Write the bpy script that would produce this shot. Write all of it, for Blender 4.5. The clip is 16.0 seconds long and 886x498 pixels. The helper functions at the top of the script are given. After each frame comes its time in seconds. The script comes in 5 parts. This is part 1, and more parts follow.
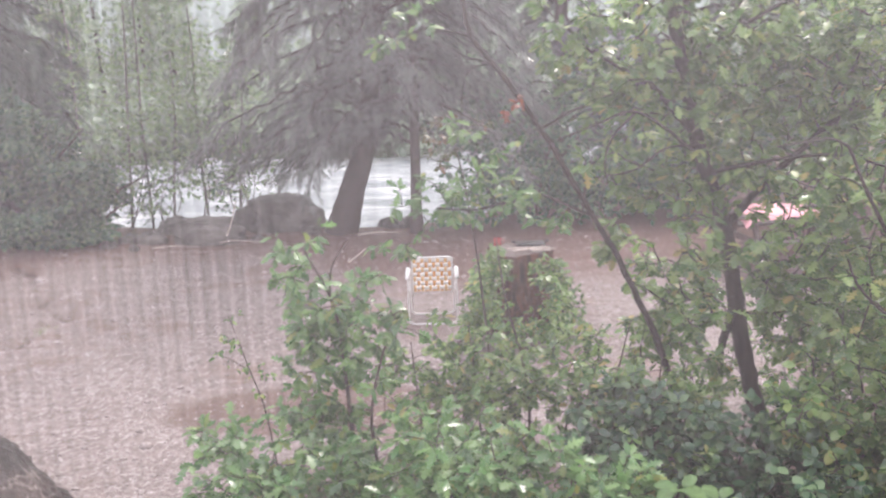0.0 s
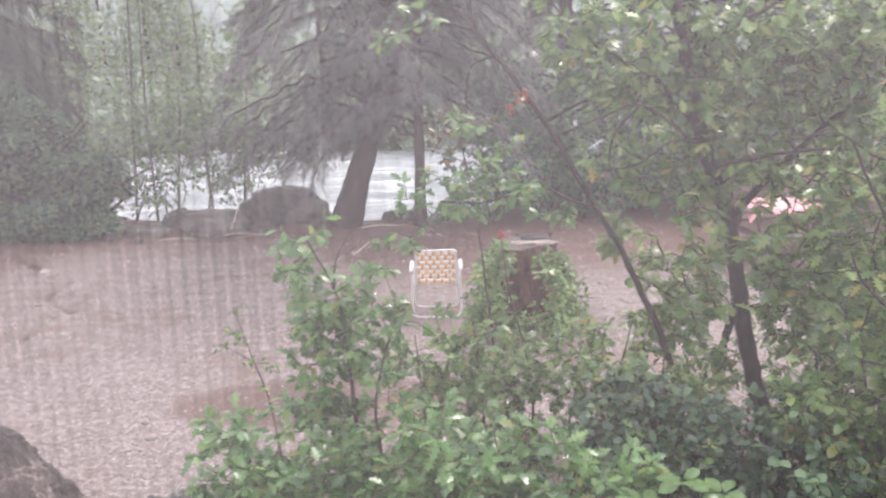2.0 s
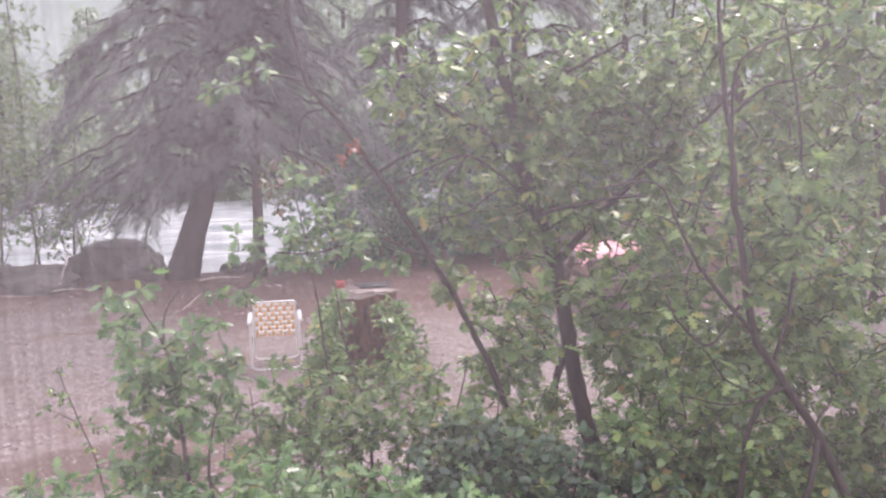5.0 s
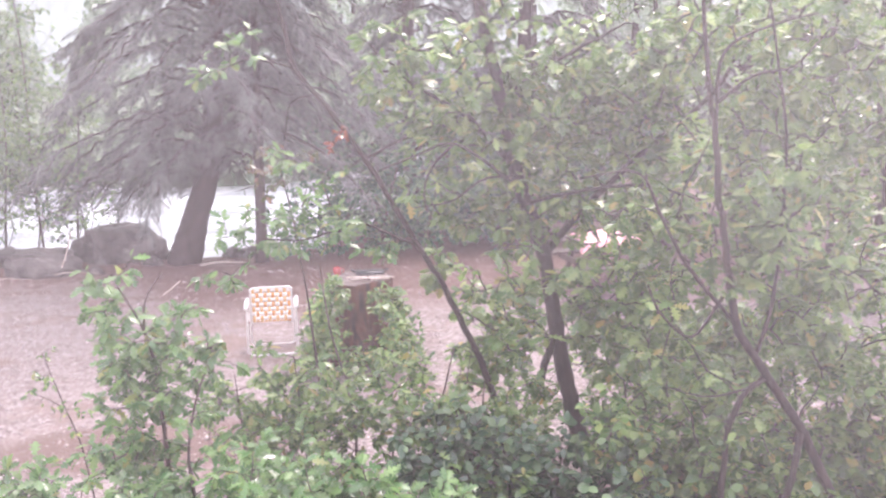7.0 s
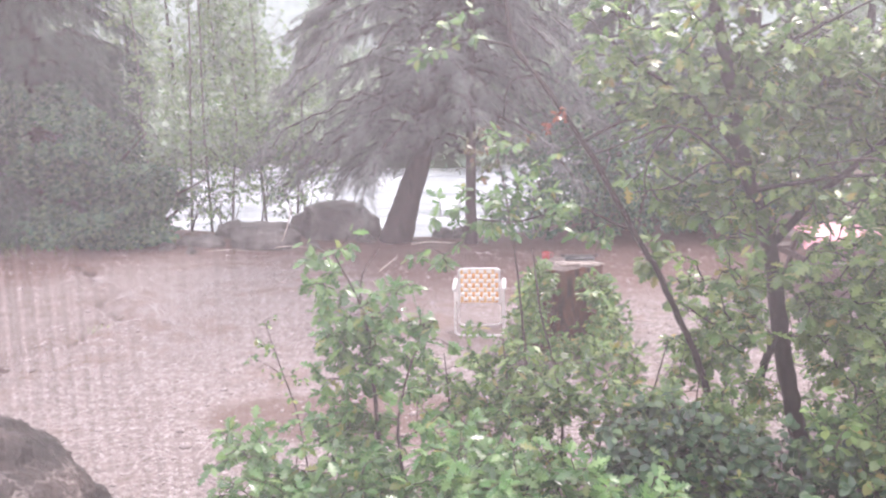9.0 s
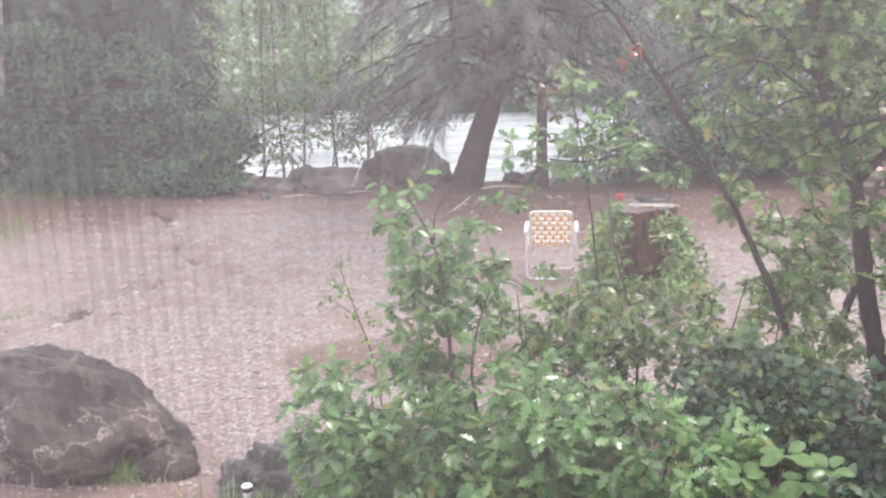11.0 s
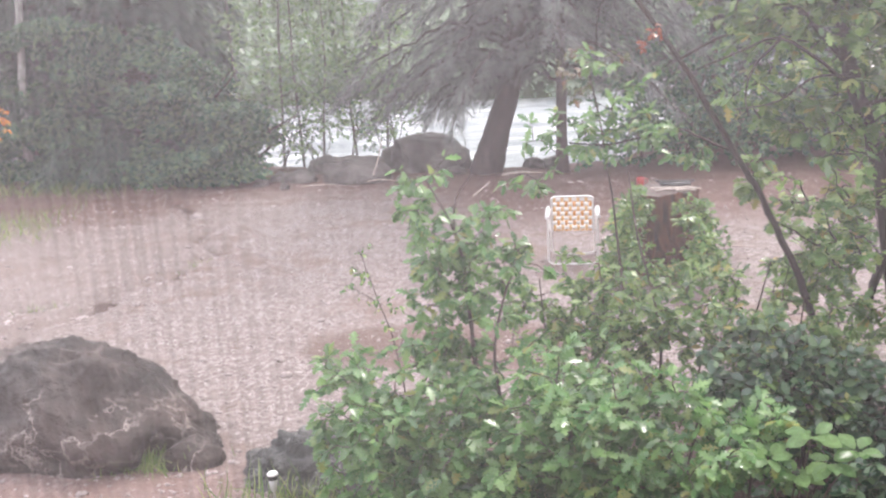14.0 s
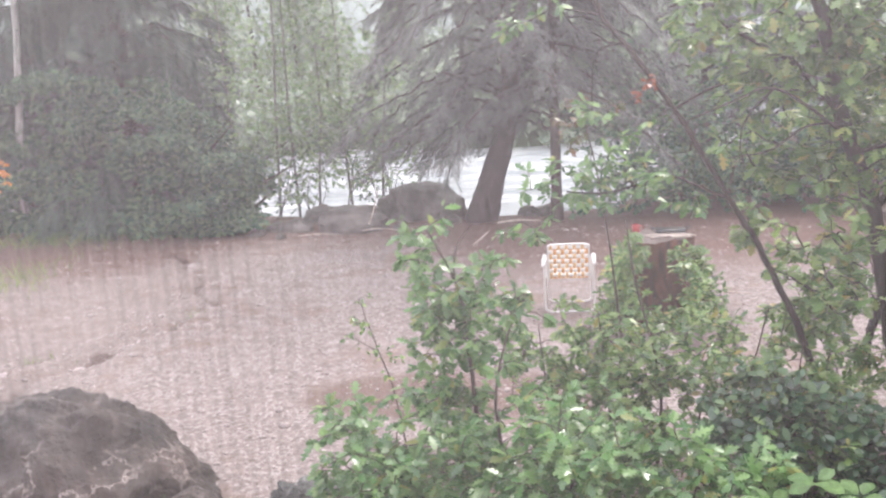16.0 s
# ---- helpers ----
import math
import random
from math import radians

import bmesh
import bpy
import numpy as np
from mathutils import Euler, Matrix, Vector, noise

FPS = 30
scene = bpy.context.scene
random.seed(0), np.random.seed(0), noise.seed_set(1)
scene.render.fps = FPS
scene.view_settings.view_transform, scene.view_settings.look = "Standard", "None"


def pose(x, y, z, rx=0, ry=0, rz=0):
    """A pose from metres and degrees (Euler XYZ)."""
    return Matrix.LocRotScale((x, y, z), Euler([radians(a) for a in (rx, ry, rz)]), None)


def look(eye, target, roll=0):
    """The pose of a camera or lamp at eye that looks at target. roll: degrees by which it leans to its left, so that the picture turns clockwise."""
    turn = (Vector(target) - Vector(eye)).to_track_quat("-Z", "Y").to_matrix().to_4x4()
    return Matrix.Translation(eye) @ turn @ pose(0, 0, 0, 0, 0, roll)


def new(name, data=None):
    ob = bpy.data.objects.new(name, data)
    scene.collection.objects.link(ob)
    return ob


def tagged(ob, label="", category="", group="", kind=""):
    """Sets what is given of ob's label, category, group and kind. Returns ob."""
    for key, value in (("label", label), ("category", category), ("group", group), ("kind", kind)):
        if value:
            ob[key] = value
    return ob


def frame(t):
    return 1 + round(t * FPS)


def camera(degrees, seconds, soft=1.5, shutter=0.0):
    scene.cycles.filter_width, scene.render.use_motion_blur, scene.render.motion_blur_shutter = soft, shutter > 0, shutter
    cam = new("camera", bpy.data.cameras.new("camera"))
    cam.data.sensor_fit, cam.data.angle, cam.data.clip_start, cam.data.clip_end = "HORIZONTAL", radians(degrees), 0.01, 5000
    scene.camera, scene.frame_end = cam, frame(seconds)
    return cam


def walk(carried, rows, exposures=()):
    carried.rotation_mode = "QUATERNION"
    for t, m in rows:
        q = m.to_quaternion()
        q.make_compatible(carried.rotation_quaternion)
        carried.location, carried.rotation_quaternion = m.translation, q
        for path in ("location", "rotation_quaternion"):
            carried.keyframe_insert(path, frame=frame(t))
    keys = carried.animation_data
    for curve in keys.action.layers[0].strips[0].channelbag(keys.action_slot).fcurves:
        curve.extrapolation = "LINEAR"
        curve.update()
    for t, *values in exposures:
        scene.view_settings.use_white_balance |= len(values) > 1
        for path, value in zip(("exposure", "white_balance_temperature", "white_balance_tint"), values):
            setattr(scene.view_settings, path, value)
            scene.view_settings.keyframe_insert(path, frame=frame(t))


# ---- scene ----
cam = camera(47.5, 16.0, soft=2.2)
PATH = [
    (0, (0.095, 0.3, 3.335), (0.079, 2.257, 2.922), -1.9),
    (0.5, (0.094, 0.297, 3.337), (0.06, 2.253, 2.921), -1.9),
    (1, (0.085, 0.294, 3.339), (0.041, 2.25, 2.925), -1.8),
    (1.5, (0.088, 0.287, 3.337), (0.041, 2.241, 2.916), -1.9),
    (2, (0.093, 0.284, 3.338), (0.069, 2.238, 2.912), -1.8),
    (2.5, (0.102, 0.276, 3.338), (0.135, 2.232, 2.922), -1.8),
    (3, (0.115, 0.262, 3.339), (0.195, 2.222, 2.945), -2.0),
    (3.5, (0.125, 0.25, 3.34), (0.261, 2.21, 2.963), -1.5),
    (4, (0.144, 0.251, 3.348), (0.321, 2.208, 2.978), -1.4),
    (4.5, (0.15, 0.232, 3.352), (0.372, 2.189, 3.002), -1.7),
    (5, (0.163, 0.231, 3.35), (0.449, 2.181, 3.01), -1.4),
    (7.5, (0.361, 0.23, 3.355), (0.597, 2.179, 2.979), -0.6),
    (8, (0.351, 0.256, 3.342), (0.464, 2.215, 2.956), 0.9),
    (8.5, (0.316, 0.313, 3.306), (0.276, 2.273, 2.909), -0.3),
    (9, (0.283, 0.343, 3.319), (0.14, 2.299, 2.931), -0.9),
    (9.5, (0.277, 0.372, 3.299), (0.066, 2.316, 2.88), -1.3),
    (10, (0.268, 0.37, 3.29), (0.005, 2.304, 2.853), -1.7),
    (12.5, (0.252, 0.386, 3.247), (-0.044, 2.286, 2.697), -2.5),
    (13, (0.257, 0.382, 3.247), (-0.061, 2.279, 2.702), -3.0),
    (13.5, (0.259, 0.389, 3.251), (-0.063, 2.288, 2.711), -3.2),
    (14, (0.256, 0.385, 3.256), (-0.066, 2.292, 2.747), -3.3),
    (14.5, (0.258, 0.368, 3.268), (-0.074, 2.293, 2.841), -3.8),
    (15, (0.248, 0.352, 3.275), (-0.077, 2.281, 2.857), -3.6),
    (15.5, (0.25, 0.36, 3.273), (-0.082, 2.287, 2.854), -3.4),
    (16, (0.226, 0.341, 3.272), (-0.082, 2.273, 2.855), -3.6),
]
EXPOSURES = [(0, 0.18, 6500, 15), (3.5, 0.16, 6500, 17), (5, 0.06, 6500, 23), (7.5, 0.68, 6450, 24), (8, 0.58, 6450, 22), (9, 0.48, 6450, 20), (10, 0.39, 6450, 15), (12.5, 0.32, 6500, 13), (14.5, 0.38, 6500, 14), (16, 0.38, 6500, 14)]
walk(cam, [(t, look(eye, target, roll)) for t, eye, target, roll in PATH], EXPOSURES)

# ==== place ====
# ---- daylight: heavy rain cloud, light from all over the sky ----
world = bpy.data.worlds.new("overcast_sky")
scene.world = world
world.use_nodes = True
wn, wl = world.node_tree.nodes, world.node_tree.links
sky = wn.new("ShaderNodeTexSky")
sky.sky_type, sky.sun_disc = "NISHITA", False
sky.sun_elevation, sky.sun_rotation = radians(55), radians(25)
sky.air_density, sky.dust_density, sky.ozone_density = 1.0, 8.0, 0.6
grey = wn.new("ShaderNodeMixRGB")
grey.inputs["Fac"].default_value = 0.55
grey.inputs[2].default_value = (23.5, 23.5, 24.0, 1)
wl.new(sky.outputs[0], grey.inputs[1])
wl.new(grey.outputs[0], wn["Background"].inputs["Color"])
wn["Background"].inputs["Strength"].default_value = 0.15

sun = new("sun", bpy.data.lights.new("sun", "SUN"))
sun.data.energy, sun.data.angle, sun.data.color = 1.5, radians(14), (1.0, 0.97, 0.93)
sun.matrix_world = look((7.2, 24.6, 24.6), (0, 9, 0))


# ---- materials ----
def nodes_of(name):
    m = bpy.data.materials.new(name)
    m.use_nodes = True
    return m, m.node_tree.nodes, m.node_tree.links


def ramp(nt, stops):
    r = nt.new("ShaderNodeValToRGB")
    while len(r.color_ramp.elements) < len(stops):
        r.color_ramp.elements.new(0.5)
    for e, (p, c) in zip(r.color_ramp.elements, stops):
        e.position, e.color = p, (*c, 1)
    return r


def noise_at(nt, ln, scale, detail=6.0, space="Object", rough=0.6):
    co = nt.new("ShaderNodeTexCoord")
    n = nt.new("ShaderNodeTexNoise")
    n.inputs["Scale"].default_value, n.inputs["Detail"].default_value = scale, detail
    n.inputs["Roughness"].default_value = rough
    ln.new(co.outputs[space], n.inputs["Vector"])
    return n


def surface(name, dark, light, scale=6.0, fine=60.0, rough=0.6, bump=0.4, metal=0.0, depth=0.01, rough_to=None):
    """Two scales of noise for colour, the finer one for relief."""
    m, nt, ln = nodes_of(name)
    b = nt["Principled BSDF"]
    big, small = noise_at(nt, ln, scale), noise_at(nt, ln, fine)
    mix = nt.new("ShaderNodeMath")
    mix.operation = "MULTIPLY_ADD"
    mix.inputs[1].default_value = 0.5
    half = nt.new("ShaderNodeMath")
    half.operation = "MULTIPLY"
    half.inputs[1].default_value = 0.5
    ln.new(small.outputs["Fac"], half.inputs[0])
    ln.new(big.outputs["Fac"], mix.inputs[0])
    ln.new(half.outputs[0], mix.inputs[2])
    r = ramp(nt, [(0.33, dark), (0.67, light)])
    ln.new(mix.outputs[0], r.inputs["Fac"])
    ln.new(r.outputs["Color"], b.inputs["Base Color"])
    b.inputs["Metallic"].default_value = metal
    rr = nt.new("ShaderNodeMapRange")
    rr.inputs["From Min"].default_value, rr.inputs["From Max"].default_value = 0.35, 0.65
    rr.inputs["To Min"].default_value, rr.inputs["To Max"].default_value = rough, rough if rough_to is None else rough_to
    ln.new(big.outputs["Fac"], rr.inputs["Value"])
    ln.new(rr.outputs[0], b.inputs["Roughness"])
    if bump:
        bp = nt.new("ShaderNodeBump")
        bp.inputs["Strength"].default_value, bp.inputs["Distance"].default_value = bump, depth
        ln.new(mix.outputs[0], bp.inputs["Height"])
        ln.new(bp.outputs[0], b.inputs["Normal"])
    return m


def foliage(name, stops, rough=0.24, through_light=0.46, gloss=0.9):
    """Wet leaf: its own colour leaf by leaf, light passing through, a shiny skin."""
    m, nt, ln = nodes_of(name)
    b = nt["Principled BSDF"]
    geo = nt.new("ShaderNodeNewGeometry")
    r = ramp(nt, stops)
    info, both = nt.new("ShaderNodeObjectInfo"), nt.new("ShaderNodeMath")
    both.operation = "ADD"
    ln.new(geo.outputs["Random Per Island"], both.inputs[0])
    ln.new(info.outputs["Random"], both.inputs[1])
    wrap = nt.new("ShaderNodeMath")
    wrap.operation = "FRACT"
    ln.new(both.outputs[0], wrap.inputs[0])
    ln.new(wrap.outputs[0], r.inputs["Fac"])
    n = noise_at(nt, ln, 2.5, 3.0)
    hsv = nt.new("ShaderNodeHueSaturation")
    val = nt.new("ShaderNodeMapRange")
    val.inputs["From Min"].default_value, val.inputs["From Max"].default_value = 0.3, 0.7
    val.inputs["To Min"].default_value, val.inputs["To Max"].default_value = 0.75, 1.5
    ln.new(n.outputs["Fac"], val.inputs["Value"])
    ln.new(val.outputs[0], hsv.inputs["Value"])
    ln.new(r.outputs["Color"], hsv.inputs["Color"])
    ln.new(hsv.outputs[0], b.inputs["Base Color"])
    wet = nt.new("ShaderNodeMapRange")
    wet.inputs["To Min"].default_value, wet.inputs["To Max"].default_value = rough * 0.30, rough * 1.5
    ln.new(wrap.outputs[0], wet.inputs["Value"])
    ln.new(wet.outputs[0], b.inputs["Roughness"])
    b.inputs["Specular IOR Level"].default_value = gloss
    tr = nt.new("ShaderNodeBsdfTranslucent")
    ln.new(hsv.outputs[0], tr.inputs["Color"])
    mx = nt.new("ShaderNodeMixShader")
    mx.inputs[0].default_value = through_light
    ln.new(b.outputs[0], mx.inputs[1])
    ln.new(tr.outputs[0], mx.inputs[2])
    ln.new(mx.outputs[0], nt["Material Output"].inputs["Surface"])
    return m


def ground_material():
    """Pinkish wet gravel near, brown mud in worn patches, dark litter by the bank, green far off."""
    m, nt, ln = nodes_of("wet_gravel")
    b = nt["Principled BSDF"]
    geo = nt.new("ShaderNodeNewGeometry")
    sep = nt.new("ShaderNodeSeparateXYZ")
    ln.new(geo.outputs["Position"], sep.inputs[0])

    def tex(kind, scale, detail=5.0):
        n = nt.new(kind)
        n.inputs["Scale"].default_value = scale
        if kind == "ShaderNodeTexNoise":
            n.inputs["Detail"].default_value = detail
        ln.new(geo.outputs["Position"], n.inputs["Vector"])
        return n

    def math_(op, a, c=None):
        n = nt.new("ShaderNodeMath")
        n.operation = op
        for i, v in enumerate((a, c)):
            if v is None:
                continue
            if isinstance(v, (int, float)):
                n.inputs[i].default_value = v
            else:
                ln.new(v, n.inputs[i])
        return n.outputs[0]

    def span(v, a, c, smooth=True):
        n = nt.new("ShaderNodeMapRange")
        n.interpolation_type = "SMOOTHSTEP"
        n.inputs["From Min"].default_value, n.inputs["From Max"].default_value = a, c
        ln.new(v, n.inputs["Value"])
        return n.outputs[0]

    def blend(f, a, c):
        n = nt.new("ShaderNodeMixRGB")
        ln.new(f, n.inputs[0])
        for i, v in ((1, a), (2, c)):
            if isinstance(v, tuple):
                n.inputs[i].default_value = (*v, 1)
            else:
                ln.new(v, n.inputs[i])
        return n.outputs[0]

    pebble = tex("ShaderNodeTexVoronoi", 30.0)
    grit = tex("ShaderNodeTexNoise", 90.0)
    wide = tex("ShaderNodeTexNoise", 0.55)
    mid = tex("ShaderNodeTexNoise", 3.2)
    stone = ramp(nt, [(0.2, (0.11, 0.083, 0.079)), (0.5, (0.28, 0.23, 0.222)), (0.85, (0.58, 0.53, 0.52))])
    ln.new(pebble.outputs["Color"], stone.inputs["Fac"])
    gravel = blend(span(grit.outputs["Fac"], 0.35, 0.7), (0.21, 0.162, 0.154), stone.outputs["Color"])
    mud_at = span(math_("ADD", math_("MULTIPLY", wide.outputs["Fac"], 0.75), math_("MULTIPLY", mid.outputs["Fac"], 0.4)), 0.58, 0.70)
    base = blend(mud_at, gravel, blend(span(grit.outputs["Fac"], 0.3, 0.7), (0.17, 0.115, 0.10), (0.25, 0.185, 0.165)))
    # the worn hollow that reaches under the shrubs
    dx, dy = math_("SUBTRACT", sep.outputs["X"], -1.2), math_("SUBTRACT", sep.outputs["Y"], 9.1)
    oval = math_("ADD", math_("MULTIPLY", math_("MULTIPLY", dx, dx), 0.42), math_("MULTIPLY", math_("MULTIPLY", dy, dy), 2.2))
    hollow = math_("SUBTRACT", 1.0, span(math_("ADD", oval, math_("MULTIPLY", mid.outputs["Fac"], 1.2)), 1.2, 1.7))
    base = blend(hollow, base, (0.145, 0.092, 0.077))
    # reddish litter towards the bank
    sides = math_("ADD", math_("MULTIPLY", span(sep.outputs["X"], -3.2, -0.8), 2.3), math_("MULTIPLY", math_("SUBTRACT", 1.0, span(sep.outputs["X"], -7.5, -5.3)), 1.9))
    edge = span(math_("ADD", math_("ADD", sep.outputs["Y"], sides), math_("MULTIPLY", mid.outputs["Fac"], 1.6)), 15.9, 18.2)
    # silt washed along the rill
    silt = math_("MULTIPLY", math_("SUBTRACT", 1.0, span(math_("ADD", sep.outputs["X"], math_("MULTIPLY", wide.outputs["Fac"], 1.4)), -4.9, -3.7)), 0.55)
    base = blend(silt, base, blend(span(grit.outputs["Fac"], 0.35, 0.65), (0.125, 0.090, 0.083), (0.27, 0.215, 0.20)))
    litter = blend(span(grit.outputs["Fac"], 0.35, 0.65), (0.10, 0.055, 0.045), (0.21, 0.125, 0.105))
    base = blend(edge, base, litter)
    wet = math_("SUBTRACT", 1.0, span(math_("ADD", sep.outputs["Z"], math_("MULTIPLY", mid.outputs["Fac"], 0.04)), -0.055, -0.02))
    base = blend(wet, base, (0.085, 0.052, 0.044))
    far = span(sep.outputs["Y"], 24.0, 34.0)
    base = blend(far, base, (0.07, 0.10, 0.055))
    path = math_("MULTIPLY", math_("SUBTRACT", 1.0, span(math_("ADD", sep.outputs["Y"], math_("MULTIPLY", mid.outputs["Fac"], 0.5)), 6.5, 7.1)), math_("SUBTRACT", 1.0, span(sep.outputs["X"], -2.4, -1.8)))
    base = blend(math_("MULTIPLY", path, 0.6), base, (0.20, 0.115, 0.10))
    # darker brown ground under the shrubs in front
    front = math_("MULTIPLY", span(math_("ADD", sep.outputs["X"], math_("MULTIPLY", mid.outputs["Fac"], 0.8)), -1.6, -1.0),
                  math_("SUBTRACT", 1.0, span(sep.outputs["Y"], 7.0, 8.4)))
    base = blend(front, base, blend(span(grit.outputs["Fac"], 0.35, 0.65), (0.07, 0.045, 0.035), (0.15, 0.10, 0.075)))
    ln.new(base, b.inputs["Base Color"])
    rough = nt.new("ShaderNodeMapRange")
    rough.inputs["To Min"].default_value, rough.inputs["To Max"].default_value = 0.32, 0.75
    ln.new(mid.outputs["Fac"], rough.inputs["Value"])
    ln.new(rough.outputs[0], b.inputs["Roughness"])
    bp = nt.new("ShaderNodeBump")
    bp.inputs["Strength"].default_value, bp.inputs["Distance"].default_value = 0.9, 0.02
    ln.new(math_("SUBTRACT", math_("ADD", math_("MULTIPLY", mid.outputs["Fac"], 1.5), grit.outputs["Fac"]), pebble.outputs["Distance"]), bp.inputs["Height"])
    ln.new(bp.outputs[0], b.inputs["Normal"])
    return m


def rock_material(name, dark, light, vein):
    m, nt, ln = nodes_of(name)
    b = nt["Principled BSDF"]
    big, small = noise_at(nt, ln, 1.8, 8.0), noise_at(nt, ln, 26.0, 6.0)
    r = ramp(nt, [(0.36, dark), (0.52, tuple((a + c) / 2 for a, c in zip(dark, light))), (0.66, light)])
    ln.new(big.outputs["Fac"], r.inputs["Fac"])
    co = nt.new("ShaderNodeTexCoord")
    warp = nt.new("ShaderNodeMixRGB")
    warp.inputs[0].default_value = 0.6
    ln.new(co.outputs["Object"], warp.inputs[1])
    ln.new(big.outputs["Color"], warp.inputs[2])
    vo = nt.new("ShaderNodeTexVoronoi")
    vo.feature = "DISTANCE_TO_EDGE"
    vo.inputs["Scale"].default_value = 2.9
    ln.new(warp.outputs[0], vo.inputs["Vector"])
    line = ramp(nt, [(0.0, (1, 1, 1)), (0.026, (0, 0, 0))])
    ln.new(vo.outputs["Distance"], line.inputs["Fac"])
    part_ = nt.new("ShaderNodeMath")
    part_.operation = "MULTIPLY"
    ln.new(line.outputs[0], part_.inputs[0])
    where = noise_at(nt, ln, 2.2, 2.0)
    some = ramp(nt, [(0.40, (0, 0, 0)), (0.60, (0.75, 0.75, 0.75))])
    ln.new(where.outputs["Fac"], some.inputs["Fac"])
    ln.new(some.outputs[0], part_.inputs[1])
    mx = nt.new("ShaderNodeMixRGB")
    mx.inputs[2].default_value = (*vein, 1)
    ln.new(part_.outputs[0], mx.inputs[0])
    ln.new(r.outputs[0], mx.inputs[1])
    ln.new(mx.outputs[0], b.inputs["Base Color"])
    b.inputs["Roughness"].default_value = 0.36
    bp = nt.new("ShaderNodeBump")
    bp.inputs["Strength"].default_value, bp.inputs["Distance"].default_value = 0.9, 0.05
    ln.new(small.outputs["Fac"], bp.inputs["Height"])
    ln.new(bp.outputs[0], b.inputs["Normal"])
    return m


def bark_material(name, dark, light, wet=0.5):
    m, nt, ln = nodes_of(name)
    b = nt["Principled BSDF"]
    co, mp = nt.new("ShaderNodeTexCoord"), nt.new("ShaderNodeMapping")
    mp.inputs["Scale"].default_value = (22, 22, 4)
    ln.new(co.outputs["Object"], mp.inputs["Vector"])
    n = nt.new("ShaderNodeTexNoise")
    n.inputs["Scale"].default_value, n.inputs["Detail"].default_value = 1.0, 7.0
    ln.new(mp.outputs[0], n.inputs["Vector"])
    r = ramp(nt, [(0.35, dark), (0.7, light)])
    ln.new(n.outputs["Fac"], r.inputs["Fac"])
    ln.new(r.outputs[0], b.inputs["Base Color"])
    b.inputs["Roughness"].default_value = wet
    bp = nt.new("ShaderNodeBump")
    bp.inputs["Strength"].default_value, bp.inputs["Distance"].default_value = 0.8, 0.02
    ln.new(n.outputs["Fac"], bp.inputs["Height"])
    ln.new(bp.outputs[0], b.inputs["Normal"])
    return m


def water_material():
    m, nt, ln = nodes_of("white_water")
    b = nt["Principled BSDF"]
    co, mp = nt.new("ShaderNodeTexCoord"), nt.new("ShaderNodeMapping")
    mp.inputs["Scale"].default_value = (0.8, 1.7, 1)
    mp.inputs["Rotation"].default_value = (0, 0, radians(12))
    ln.new(co.outputs["Object"], mp.inputs["Vector"])
    n = nt.new("ShaderNodeTexNoise")
    n.inputs["Scale"].default_value, n.inputs["Detail"].default_value, n.inputs["Distortion"].default_value = 0.9, 8.0, 0.8
    ln.new(mp.outputs[0], n.inputs["Vector"])
    r = ramp(nt, [(0.34, (0.24, 0.27, 0.29)), (0.52, (0.37, 0.40, 0.43)), (0.68, (0.68, 0.70, 0.72))])
    ln.new(n.outputs["Fac"], r.inputs["Fac"])
    ln.new(r.outputs[0], b.inputs["Base Color"])
    b.inputs["Roughness"].default_value, b.inputs["IOR"].default_value = 0.28, 1.33
    bp = nt.new("ShaderNodeBump")
    bp.inputs["Strength"].default_value, bp.inputs["Distance"].default_value = 0.8, 0.12
    ln.new(n.outputs["Fac"], bp.inputs["Height"])
    ln.new(bp.outputs[0], b.inputs["Normal"])
    return m


